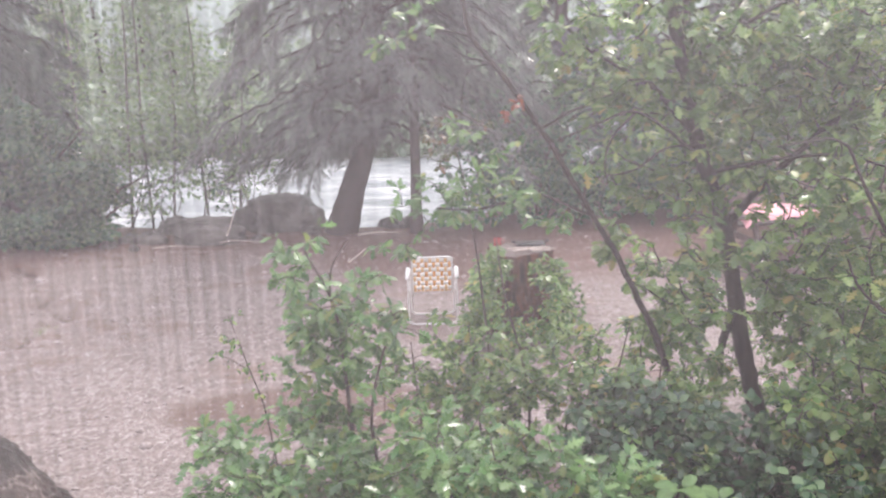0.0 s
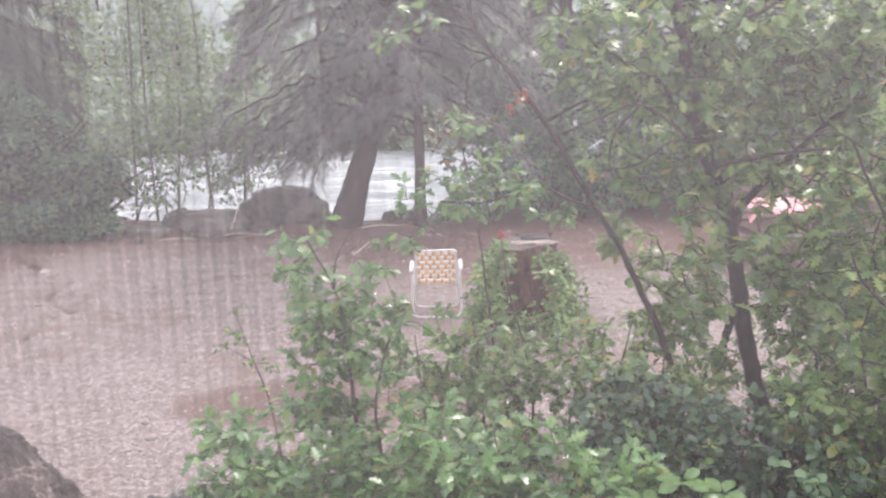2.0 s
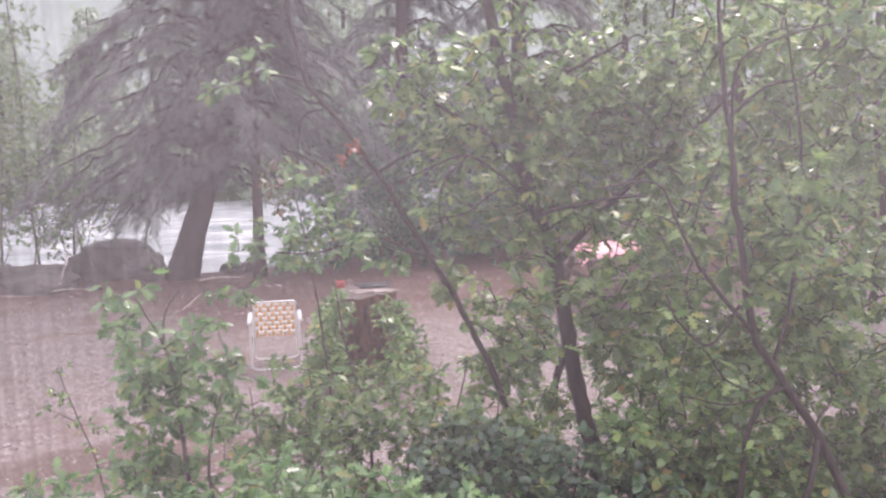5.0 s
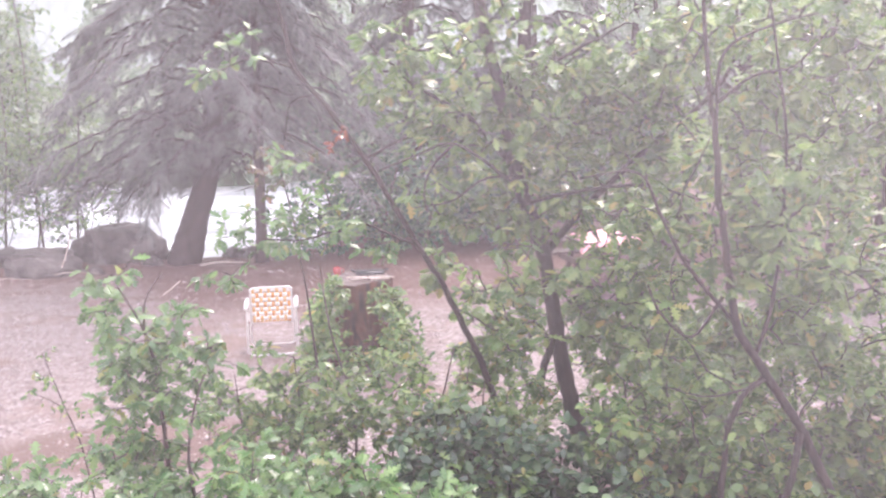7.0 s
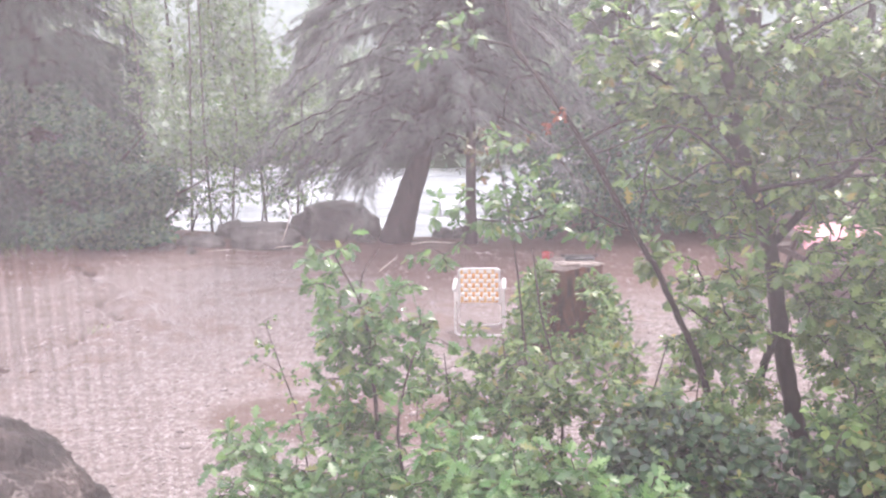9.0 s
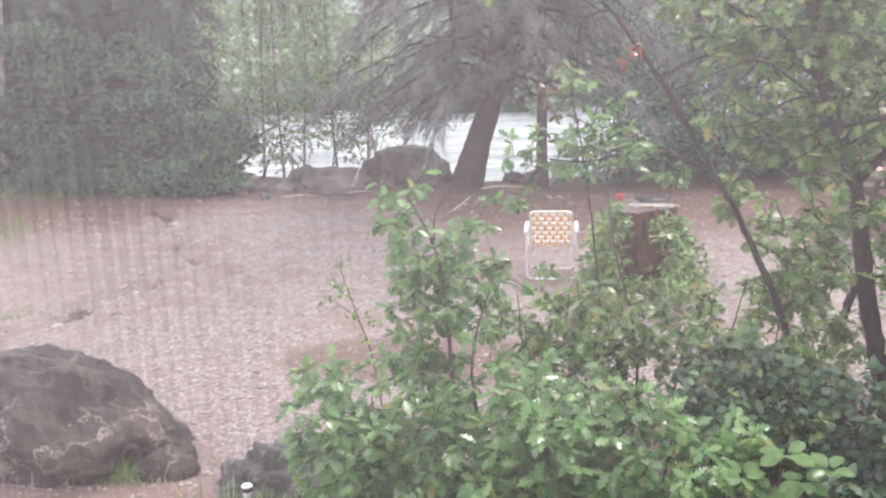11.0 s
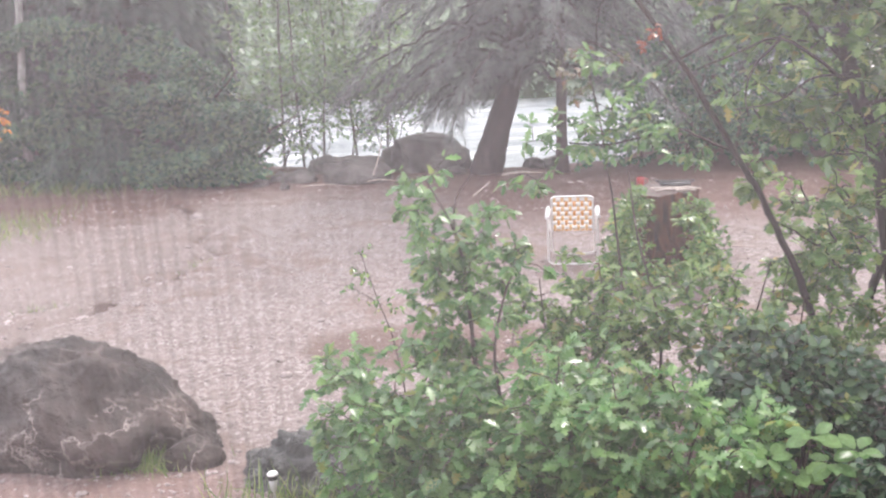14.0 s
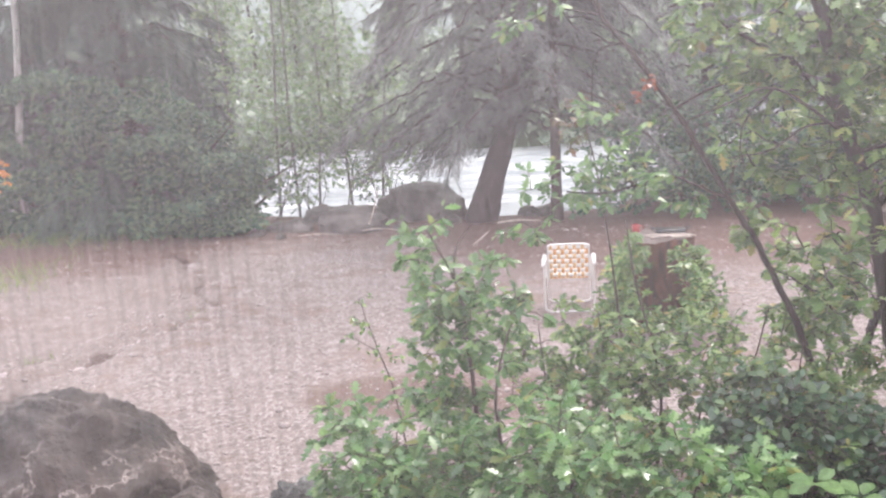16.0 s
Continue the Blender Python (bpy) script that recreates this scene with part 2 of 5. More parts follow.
def screen_material():
    """Woven insect screen: a rain film that scatters daylight, glare and haze painted into it, and charcoal thread that
    beats in bands.
    """
    m, nt, ln = nodes_of("insect_mesh")
    nt.remove(nt["Principled BSDF"])
    co, sep = nt.new("ShaderNodeTexCoord"), nt.new("ShaderNodeSeparateXYZ")
    ln.new(co.outputs["Object"], sep.inputs[0])

    def wave(axis, pitch):
        k = nt.new("ShaderNodeMath")
        k.operation = "MULTIPLY"
        k.inputs[1].default_value = 2 * math.pi / pitch
        ln.new(sep.outputs[axis], k.inputs[0])
        s = nt.new("ShaderNodeMath")
        s.operation = "SINE"
        ln.new(k.outputs[0], s.inputs[0])
        return s.outputs[0]

    add = nt.new("ShaderNodeMath")
    add.operation = "ADD"
    weft = nt.new("ShaderNodeMath")
    weft.operation = "MULTIPLY"
    weft.inputs[1].default_value = 0.4
    ln.new(wave("Z", 0.0058), weft.inputs[0])
    # slack in the weave beats in broad upright bands
    beat = nt.new("ShaderNodeMath")
    beat.operation = "MULTIPLY_ADD"
    beat.inputs[1].default_value = 1.0
    ln.new(wave("X", 0.0124), beat.inputs[0])
    ln.new(weft.outputs[0], beat.inputs[2])
    warp = nt.new("ShaderNodeMath")
    warp.operation = "MULTIPLY"
    warp.inputs[1].default_value = 0.6
    ln.new(wave("X", 0.0058), warp.inputs[0])
    ln.new(warp.outputs[0], add.inputs[0])
    ln.new(beat.outputs[0], add.inputs[1])
    wet = noise_at(nt, ln, 9.0, 3.0)
    amp = nt.new("ShaderNodeMapRange")
    amp.inputs["From Min"].default_value, amp.inputs["From Max"].default_value = 0.3, 0.7
    amp.inputs["To Min"].default_value, amp.inputs["To Max"].default_value = 0.25 * SCREEN_WEAVE, SCREEN_WEAVE
    ln.new(wet.outputs["Fac"], amp.inputs["Value"])
    beads = nt.new("ShaderNodeMapRange")
    beads.inputs["From Min"].default_value, beads.inputs["From Max"].default_value = -0.05, 0.22
    beads.inputs["To Min"].default_value, beads.inputs["To Max"].default_value = 1.0, 0.1
    ln.new(sep.outputs["X"], beads.inputs["Value"])
    weave = nt.new("ShaderNodeMath")
    weave.operation = "MULTIPLY"
    ln.new(amp.outputs[0], weave.inputs[0])
    ln.new(beads.outputs[0], weave.inputs[1])
    above = nt.new("ShaderNodeMath")
    above.operation = "ADD"
    above.inputs[1].default_value = 2.0
    ln.new(add.outputs[0], above.inputs[0])
    cover = nt.new("ShaderNodeMath")
    cover.operation = "MULTIPLY"
    cover.use_clamp = True
    ln.new(above.outputs[0], cover.inputs[0])
    ln.new(weave.outputs[0], cover.inputs[1])
    # rain film with screen glare painted in, stronger towards the left
    veil = nt.new("ShaderNodeMapRange")
    veil.inputs["From Min"].default_value, veil.inputs["From Max"].default_value = -0.45, 0.60
    veil.inputs["To Min"].default_value, veil.inputs["To Max"].default_value = SCREEN_COVER * 1.30, SCREEN_COVER * 0.45
    ln.new(sep.outputs["X"], veil.inputs["Value"])
    patch = nt.new("ShaderNodeMath")
    patch.operation = "MULTIPLY_ADD"
    patch.inputs[1].default_value = 0.08
    spots = noise_at(nt, ln, 3.0, 2.0)
    shift = nt.new("ShaderNodeMath")
    shift.operation = "SUBTRACT"
    shift.inputs[1].default_value = 0.5
    ln.new(spots.outputs["Fac"], shift.inputs[0])
    ln.new(shift.outputs[0], patch.inputs[0])
    ln.new(veil.outputs[0], patch.inputs[2])
    # sky glare and haze put into the cover, growing towards the top
    high = nt.new("ShaderNodeMapRange")
    high.inputs["From Min"].default_value, high.inputs["From Max"].default_value = 2.88, 3.32
    high.inputs["To Min"].default_value, high.inputs["To Max"].default_value = -0.055, 0.11
    ln.new(sep.outputs["Z"], high.inputs["Value"])
    # more painted glare, rising towards the screen's right end
    side_glare = nt.new("ShaderNodeMapRange")
    side_glare.inputs["From Min"].default_value, side_glare.inputs["From Max"].default_value = 0.40, 0.80
    side_glare.inputs["To Min"].default_value, side_glare.inputs["To Max"].default_value = 0.0, 0.085
    ln.new(sep.outputs["X"], side_glare.inputs["Value"])
    veil_sum = nt.new("ShaderNodeMath")
    veil_sum.operation = "ADD"
    ln.new(patch.outputs[0], veil_sum.inputs[0])
    ln.new(side_glare.outputs[0], veil_sum.inputs[1])
    total = nt.new("ShaderNodeMath")
    total.operation = "ADD"
    ln.new(veil_sum.outputs[0], total.inputs[0])
    ln.new(high.outputs[0], total.inputs[1])
    clear, thread, glow = nt.new("ShaderNodeBsdfTransparent"), nt.new("ShaderNodeBsdfDiffuse"), nt.new("ShaderNodeBsdfTranslucent")
    thread.inputs["Color"].default_value = (0.5, 0.5, 0.5, 1)
    glow.inputs["Color"].default_value = (0.715, 0.675, 0.735, 1)
    a, c = nt.new("ShaderNodeMixShader"), nt.new("ShaderNodeMixShader")
    a.inputs[0].default_value = 0.85
    ln.new(thread.outputs[0], a.inputs[1])
    ln.new(glow.outputs[0], a.inputs[2])
    ln.new(total.outputs[0], c.inputs[0])
    ln.new(clear.outputs[0], c.inputs[1])
    ln.new(a.outputs[0], c.inputs[2])
    charcoal, woven = nt.new("ShaderNodeBsdfTranslucent"), nt.new("ShaderNodeMixShader")
    charcoal.inputs["Color"].default_value = (0.07, 0.068, 0.068, 1)
    ln.new(cover.outputs[0], woven.inputs[0])
    ln.new(c.outputs[0], woven.inputs[1])
    ln.new(charcoal.outputs[0], woven.inputs[2])
    ln.new(woven.outputs[0], nt["Material Output"].inputs["Surface"])
    return m


SCREEN_COVER, SCREEN_WEAVE = 0.125, 0.095
GRAVEL, WATER, MESH = ground_material(), water_material(), screen_material()
ROCK = rock_material("brown_rock", (0.020, 0.0135, 0.012), (0.082, 0.056, 0.050), (0.42, 0.35, 0.33))
GREY_ROCK = rock_material("grey_rock", (0.055, 0.047, 0.045), (0.21, 0.185, 0.175), (0.26, 0.24, 0.23))
DARK_ROCK = rock_material("dark_rock", (0.030, 0.032, 0.032), (0.15, 0.145, 0.14), (0.52, 0.52, 0.49))
PEBBLE = surface("loose_stone", (0.12, 0.085, 0.08), (0.56, 0.49, 0.48), 3.0, 40.0, 0.4, 0.2)
BARK = bark_material("oak_bark", (0.016, 0.011, 0.010), (0.052, 0.036, 0.032), 0.75)
SPRUCE_BARK = bark_material("spruce_bark", (0.028, 0.019, 0.019), (0.085, 0.060, 0.060), 0.75)
PALE_BARK = bark_material("aspen_bark", (0.22, 0.21, 0.20), (0.50, 0.49, 0.46), 0.6)
GREY_TWIG = bark_material("grey_twig", (0.040, 0.028, 0.026), (0.12, 0.088, 0.078), 0.7)
ALDER_BARK = bark_material("alder_bark", (0.09, 0.08, 0.075), (0.22, 0.20, 0.19), 0.7)
DEAD_TWIG = bark_material("dead_twig", (0.34, 0.28, 0.25), (0.58, 0.50, 0.46), 0.6)
STUMP_WOOD = bark_material("stump_wood", (0.04, 0.020, 0.016), (0.17, 0.070, 0.045), 0.7)
OAK_LEAF = foliage("oak_leaf", [(0.0, (0.060, 0.125, 0.048)), (0.5, (0.140, 0.245, 0.083)), (0.93, (0.27, 0.385, 0.125)), (1.0, (0.36, 0.29, 0.09))])
LIGHT_OAK = foliage("light_oak_leaf", [(0.0, (0.062, 0.150, 0.056)), (0.5, (0.125, 0.255, 0.084)), (0.92, (0.205, 0.35, 0.115)), (1.0, (0.27, 0.28, 0.07))], 0.30)
DARK_LEAF = foliage("dark_leaf", [(0.0, (0.026, 0.062, 0.036)), (0.6, (0.052, 0.110, 0.054)), (1.0, (0.11, 0.185, 0.08))], 0.26, 0.25, 0.7)
BROWN_LEAF = foliage("browning_leaf", [(0.0, (0.05, 0.075, 0.03)), (0.4, (0.10, 0.12, 0.045)), (0.75, (0.15, 0.105, 0.05)), (1.0, (0.19, 0.09, 0.05))])
RED_LEAF = foliage("red_leaf", [(0.0, (0.24, 0.05, 0.03)), (1.0, (0.34, 0.11, 0.05))])
ORANGE_LEAF = foliage("orange_leaf", [(0.0, (0.55, 0.20, 0.06)), (0.6, (0.72, 0.34, 0.10)), (1.0, (0.2, 0.25, 0.07))])
BIG_LEAF = foliage("broad_leaf", [(0.0, (0.11, 0.21, 0.08)), (1.0, (0.18, 0.29, 0.11))], 0.6, 0.46, 0.4)
WILLOW = foliage("willow_leaf", [(0.0, (0.045, 0.105, 0.075)), (0.6, (0.092, 0.178, 0.112)), (1.0, (0.20, 0.30, 0.15))], 0.4)
ASPEN_LEAF = foliage("aspen_leaf", [(0.0, (0.13, 0.22, 0.11)), (0.6, (0.22, 0.33, 0.155)), (1.0, (0.33, 0.44, 0.20))], 0.4, 0.58)
# needle colour raised towards grey, with the rain haze painted in
HAZED_NEEDLE = foliage("spruce_needle", [(0.0, (0.068, 0.076, 0.074)), (0.6, (0.108, 0.118, 0.110)), (1.0, (0.155, 0.170, 0.148))], 0.5, 0.15)
FIR_NEEDLE = foliage("green_spruce_needle", [(0.0, (0.024, 0.046, 0.040)), (0.6, (0.046, 0.080, 0.064)), (1.0, (0.09, 0.135, 0.09))], 0.5, 0.15)
# leaf colour paled to carry the mist across the river
HAZED_LEAF = foliage("hazed_far_leaf", [(0.0, (0.20, 0.26, 0.20)), (0.6, (0.29, 0.36, 0.27)), (1.0, (0.38, 0.46, 0.34))], 0.5, 0.45)
GRASS = foliage("grass_blade", [(0.0, (0.10, 0.17, 0.055)), (0.6, (0.18, 0.26, 0.085)), (1.0, (0.34, 0.36, 0.15))], 0.4)
ALU = surface("aluminium_tube", (0.72, 0.70, 0.70), (0.86, 0.85, 0.85), 8, 90, 0.3, 0.0, 0.5)
WHITE_PLASTIC = surface("white_plastic", (0.78, 0.77, 0.78), (0.86, 0.85, 0.86), 8, 60, 0.3, 0.0)
WEB_ORANGE = surface("orange_webbing", (0.66, 0.30, 0.10), (0.80, 0.42, 0.17), 12, 200, 0.5, 0.3, 0.0, 0.001)
WEB_YELLOW = surface("peach_webbing", (0.76, 0.46, 0.20), (0.86, 0.58, 0.32), 12, 200, 0.5, 0.3, 0.0, 0.001)
WEB_WHITE = surface("white_webbing", (0.88, 0.84, 0.81), (0.95, 0.91, 0.88), 12, 200, 0.5, 0.3, 0.0, 0.001)
IRON = surface("black_iron", (0.03, 0.03, 0.032), (0.08, 0.08, 0.085), 10, 80, 0.35, 0.3, 0.6)
RED_PAINT = surface("red_enamel", (0.24, 0.03, 0.03), (0.34, 0.05, 0.05), 6, 50, 0.3, 0.0)
PINK_CLOTH = surface("pink_tarpaulin", (0.80, 0.36, 0.40), (0.92, 0.50, 0.53), 4, 40, 0.35, 0.3)
TABLE_WOOD = bark_material("weathered_table_wood", (0.06, 0.045, 0.042), (0.17, 0.13, 0.12), 0.5)
GREY_TARP = surface("grey_tarpaulin", (0.34, 0.33, 0.36), (0.52, 0.51, 0.54), 4, 40, 0.3, 0.3)
STEEL = surface("lamp_steel", (0.55, 0.55, 0.56), (0.75, 0.75, 0.76), 20, 100, 0.3, 0.0, 0.8)
CLEAR = surface("lamp_lens", (0.62, 0.64, 0.66), (0.8, 0.82, 0.84), 20, 80, 0.2, 0.0)
PINE_WALL = surface("pine_wall", (0.30, 0.20, 0.12), (0.42, 0.30, 0.19), 3, 30, 0.6, 0.2)
HAZED_HILL = surface("hazed_hillside", (0.24, 0.28, 0.265), (0.38, 0.43, 0.41), 0.12, 0.9, 0.9, 0.0)


# rain mist over the hillside is put into its pale colour and this faint glow
HAZED_HILL.node_tree.nodes["Principled BSDF"].inputs["Emission Color"].default_value = (0.52, 0.57, 0.55, 1)
HAZED_HILL.node_tree.nodes["Principled BSDF"].inputs["Emission Strength"].default_value = 0.16


# ---- building helpers ----
def mesh_of(name, verts, faces, material, smooth=True):
    me = bpy.data.meshes.new(name)
    if isinstance(verts, np.ndarray) and isinstance(faces, np.ndarray):
        nf, k = faces.shape
        me.vertices.add(len(verts))
        me.vertices.foreach_set("co", verts.astype(np.float32).ravel())
        me.loops.add(nf * k)
        me.loops.foreach_set("vertex_index", faces.astype(np.int32).ravel())
        me.polygons.add(nf)
        me.polygons.foreach_set("loop_start", np.arange(0, nf * k, k, dtype=np.int32))
        me.update(calc_edges=True)
    else:
        me.from_pydata([tuple(v) for v in verts], [], faces)
    if smooth:
        me.polygons.foreach_set("use_smooth", np.ones(len(me.polygons), dtype=bool))
    me.materials.append(material)
    me.update()
    return me


def piece(name, verts, faces, material, parent=None, label="", smooth=True):
    ob = new(name, mesh_of(name, verts, faces, material, smooth))
    if parent is not None:
        ob.parent = parent
    return tagged(ob, label)


def part(name, bm, material, parent=None, label="", smooth=True):
    me = bpy.data.meshes.new(name)
    bm.to_mesh(me)
    bm.free()
    me.materials.append(material)
    if smooth:
        me.polygons.foreach_set("use_smooth", np.ones(len(me.polygons), dtype=bool))
    ob = new(name, me)
    if parent is not None:
        ob.parent = parent
    return tagged(ob, label)


def thing(name, at, label, category, group="", kind=""):
    ob = new(name)
    ob.location = at
    ob.empty_display_size = 0.1
    return tagged(ob, label, category, group, kind)


def smooth_line(pts, steps=5):
    """Catmull-Rom through the points."""
    p = [np.array(q, float) for q in pts]
    p = [2 * p[0] - p[1], *p, 2 * p[-1] - p[-2]]
    out = []
    for a, b_, c, d in zip(p, p[1:], p[2:], p[3:]):
        for i in range(steps):
            t = i / steps
            out.append(0.5 * (2 * b_ + (c - a) * t + (2 * a - 5 * b_ + 4 * c - d) * t * t + (3 * b_ - a - 3 * c + d) * t**3))
    out.append(p[-2])
    return np.array(out)


def tube(line, radii, sides=7, rough=0.0, rng=None):
    """Vertices and quads of a tapered tube along a line."""
    line = np.asarray(line, float)
    n = len(line)
    radii = np.interp(np.linspace(0, 1, n), np.linspace(0, 1, len(radii)), radii)
    tang = np.gradient(line, axis=0)
    tang /= np.linalg.norm(tang, axis=1, keepdims=True) + 1e-9
    ref = np.array([0.31, 0.87, 0.11])
    u = np.cross(tang, ref)
    u /= np.linalg.norm(u, axis=1, keepdims=True) + 1e-9
    v = np.cross(tang, u)
    a = np.linspace(0, 2 * np.pi, sides, endpoint=False)
    r = radii[:, None] * np.ones(sides)
    if rough and rng is not None:
        r = r * (1 + rough * rng.uniform(-1, 1, r.shape))
    ring = line[:, None] + r[..., None] * (np.cos(a)[None, :, None] * u[:, None] + np.sin(a)[None, :, None] * v[:, None])
    i, j = np.meshgrid(np.arange(n - 1), np.arange(sides), indexing="ij")
    k = (j + 1) % sides
    faces = np.stack([i * sides + j, i * sides + k, (i + 1) * sides + k, (i + 1) * sides + j], -1).reshape(-1, 4)
    return ring.reshape(-1, 3), faces


def joined(shapes):
    verts, faces, base = [], [], 0
    for v, f in shapes:
        verts.append(v)
        faces.append(f + base)
        base += len(v)
    return np.concatenate(verts), np.concatenate(faces)


# leaf outlines, stalk at the origin, tip towards y, as triangles about the midrib
def leaf_shape(half, fold=0.18, curl=0.12):
    """half: (distance along, half width) pairs, from stalk to tip."""
    rib = [(0.0, 0.0)] + [(0.0, y) for y, _ in half[1:-1]] + [(0.0, 1.0)]
    verts = [(0.0, y, -curl * y * y) for _, y in rib]
    n = len(rib)
    faces = []
    for side in (1, -1):
        first = len(verts)
        verts += [(side * w, y + 0.04 * (w > 0.2), fold * w - curl * y * y) for y, w in half[1:-1]]
        for i in range(n - 1):
            a, c = i, i + 1
            p = first + i - 1 if i >= 1 else None
            q = first + i if i < n - 2 else None
            if p is not None and q is not None:
                faces += [(a, c, q), (a, q, p)] if side > 0 else [(a, q, c), (a, p, q)]
            elif q is not None:
                faces.append((a, c, q) if side > 0 else (a, q, c))
            elif p is not None:
                faces.append((a, c, p) if side > 0 else (a, p, c))
    return np.array(verts, float), np.array(faces)


LOBED = leaf_shape([(0, 0), (0.13, 0.025), (0.25, 0.17), (0.31, 0.06), (0.47, 0.31), (0.54, 0.085), (0.71, 0.31), (0.77, 0.10), (0.90, 0.15), (1, 0)])
OVAL = leaf_shape([(0, 0), (0.16, 0.17), (0.42, 0.31), (0.70, 0.26), (0.9, 0.11), (1, 0)])
SMALL = leaf_shape([(0, 0), (0.3, 0.26), (0.7, 0.22), (1, 0)])
NARROW = leaf_shape([(0, 0), (0.35, 0.13), (0.75, 0.10), (1, 0)])
BLADE = leaf_shape([(0, 0), (0.1, 0.022), (0.55, 0.018), (1, 0)], 0.5, 0.45)


def spray_shape(rng):
    """A drooping spruce spray: a rib with slanting side shoots."""
    verts, faces = [], []
    for i in range(9):
        y = i / 9
        for side in (1, -1):
            w = 0.34 * (1 - 0.75 * y) * rng.uniform(0.7, 1.2)
            b = len(verts)
            dz = -0.25 * y * y
            verts += [(0, y, dz), (0, y + 0.07, dz), (side * w, y + 0.20 + 0.1 * rng.random(), dz - 0.10 - 0.1 * rng.random())]
            faces.append((b, b + 1, b + 2))
    b = len(verts)
    verts += [(-0.02, 0, 0), (0.02, 0, 0), (0, 1.1, -0.3)]
    faces.append((b, b + 1, b + 2))
    return np.array(verts, float), np.array(faces)


SPRAY = spray_shape(np.random.default_rng(3))


def spread(shape, pos, along, up, size):
    """The leaf shape set at each place: vertices and triangles of the whole."""
    verts, faces = shape
    d = along / (np.linalg.norm(along, axis=1, keepdims=True) + 1e-9)
    x = np.cross(d, up)
    x /= np.linalg.norm(x, axis=1, keepdims=True) + 1e-9
    n = np.cross(x, d)
    s = np.asarray(size)[:, None, None]
    v = pos[:, None] + s * (verts[None, :, 0, None] * x[:, None] + verts[None, :, 1, None] * d[:, None] + verts[None, :, 2, None] * n[:, None])
    f = faces[None] + (np.arange(len(pos)) * len(verts))[:, None, None]
    return v.reshape(-1, 3), f.reshape(-1, 3)


GAP_FROM, GAP_TO = np.array((0.14, 0.28, 3.34)), np.array((4.85, 14.3, 0.86))


def plant(name, label, category, stems, blobs, bark, leaf, shape, rng, leaf_size=0.09, density=18, per_twig=6, group="", loose=0, twig=0.0035, squash=1.0, limb_name="limb"):
    """A shrub or tree. stems: (points, first radius, last radius); the first is the trunk. blobs: (x, y, z, r) where its leaves hang.
    Twigs grow from the nearest wood to tips in the blobs; leaves sit in clusters along each twig's end."""
    base = Vector(stems[0][0][0])
    top = thing(name, base, label, category, group)
    off = np.array(base)
    nodes = []
    for i, (pts, r0, r1) in enumerate(stems):
        line = smooth_line(pts)
        line[1:-1] += rng.normal(0, min(r0 * 0.12, 0.004), line[1:-1].shape)
        v, f = tube(line - off, [r0, (r0 + r1) / 2, r1], 9 if r0 > 0.03 else 6, 0.10, rng)
        piece("trunk" if i == 0 else limb_name, v, f, bark, top)
        nodes.append(line[len(line) // 4:] if i == 0 else line)
    nodes = np.concatenate(nodes)
    tips = []
    for x, y, z, r in blobs:
        n = max(3, int(density * (r / 0.2) ** 2))
        d = rng.normal(size=(n, 3))
        tips.append(np.array((x, y, z)) + d.clip(-1.9, 1.9) * r * 0.62 * (1, 1, squash))
    tips = np.concatenate(tips)
    tips = tips[np.argsort([np.min(np.sum((nodes - t) ** 2, 1)) for t in tips])]
    tips = tips[tips[:, 2] > 0.05]
    wood, ends, ways = [], [], []
    buf = np.empty((len(nodes) + 3 * len(tips), 3))
    buf[: len(nodes)] = nodes
    k = len(nodes)
    for t in tips:
        cost = np.sum((buf[:k] - t) ** 2, 1) + 0.6 * np.maximum(0, buf[:k, 2] - t[2]) ** 2
        s = buf[np.argmin(cost)]
        gap = t - s
        length = np.linalg.norm(gap)
        if length < 0.02:
            continue
        mid = s + gap * 0.5 + rng.normal(0, 0.08 * length, 3) + (0, 0, 0.10 * length)
        line = np.array([s, s * 0.42 + mid * 0.58 + rng.normal(0, 0.03 * length, 3), mid, mid * 0.45 + t * 0.55, t])
        wood.append(tube(line - off, [twig * (1 + 1.2 * min(length, 1.2)), twig * 0.6], 4))
        buf[k:k + 3] = line[[2, 3, 4]]
        k += 3
        ends.append(line)
    v, f = joined(wood)
    tagged(piece("twigs", v, f, bark, top), kind="stuff")
    pos, along = [], []
    for line in ends:
        way = line[-1] - line[-2]
        way /= np.linalg.norm(way) + 1e-9
        m = max(2, rng.poisson(per_twig))
        u = 1 - rng.uniform(0, 1, m) ** 1.5 * min(0.8, 0.16 / max(0.05, np.linalg.norm(line[-1] - line[-3])))
        p = line[-3] + (line[-1] - line[-3]) * u[:, None] + rng.normal(0, 0.006, (m, 3))
        a = way * 0.55 + rng.normal(0, 1, (m, 3)) * (0.8, 0.8, 0.45) - (0, 0, 0.28)
        pos.append(p)
        along.append(a)
    pos, along = np.concatenate(pos), np.concatenate(along)
    # the ragged gap in the leaves towards the picnic table
    t = (pos[:, 1:2] - GAP_FROM[1]) / (GAP_TO[1] - GAP_FROM[1])
    free = np.linalg.norm((pos - GAP_FROM - t * (GAP_TO - GAP_FROM)) / (1.5, 1, 1), axis=1) > 0.060 + 0.03 * rng.random(len(pos))
    if base.y < 10:
        pos, along = pos[free], along[free]
    up = np.array((0.0, -0.22, 1.0)) + rng.normal(0, 0.38, pos.shape)
    size = leaf_size * rng.uniform(0.6, 1.2, len(pos))
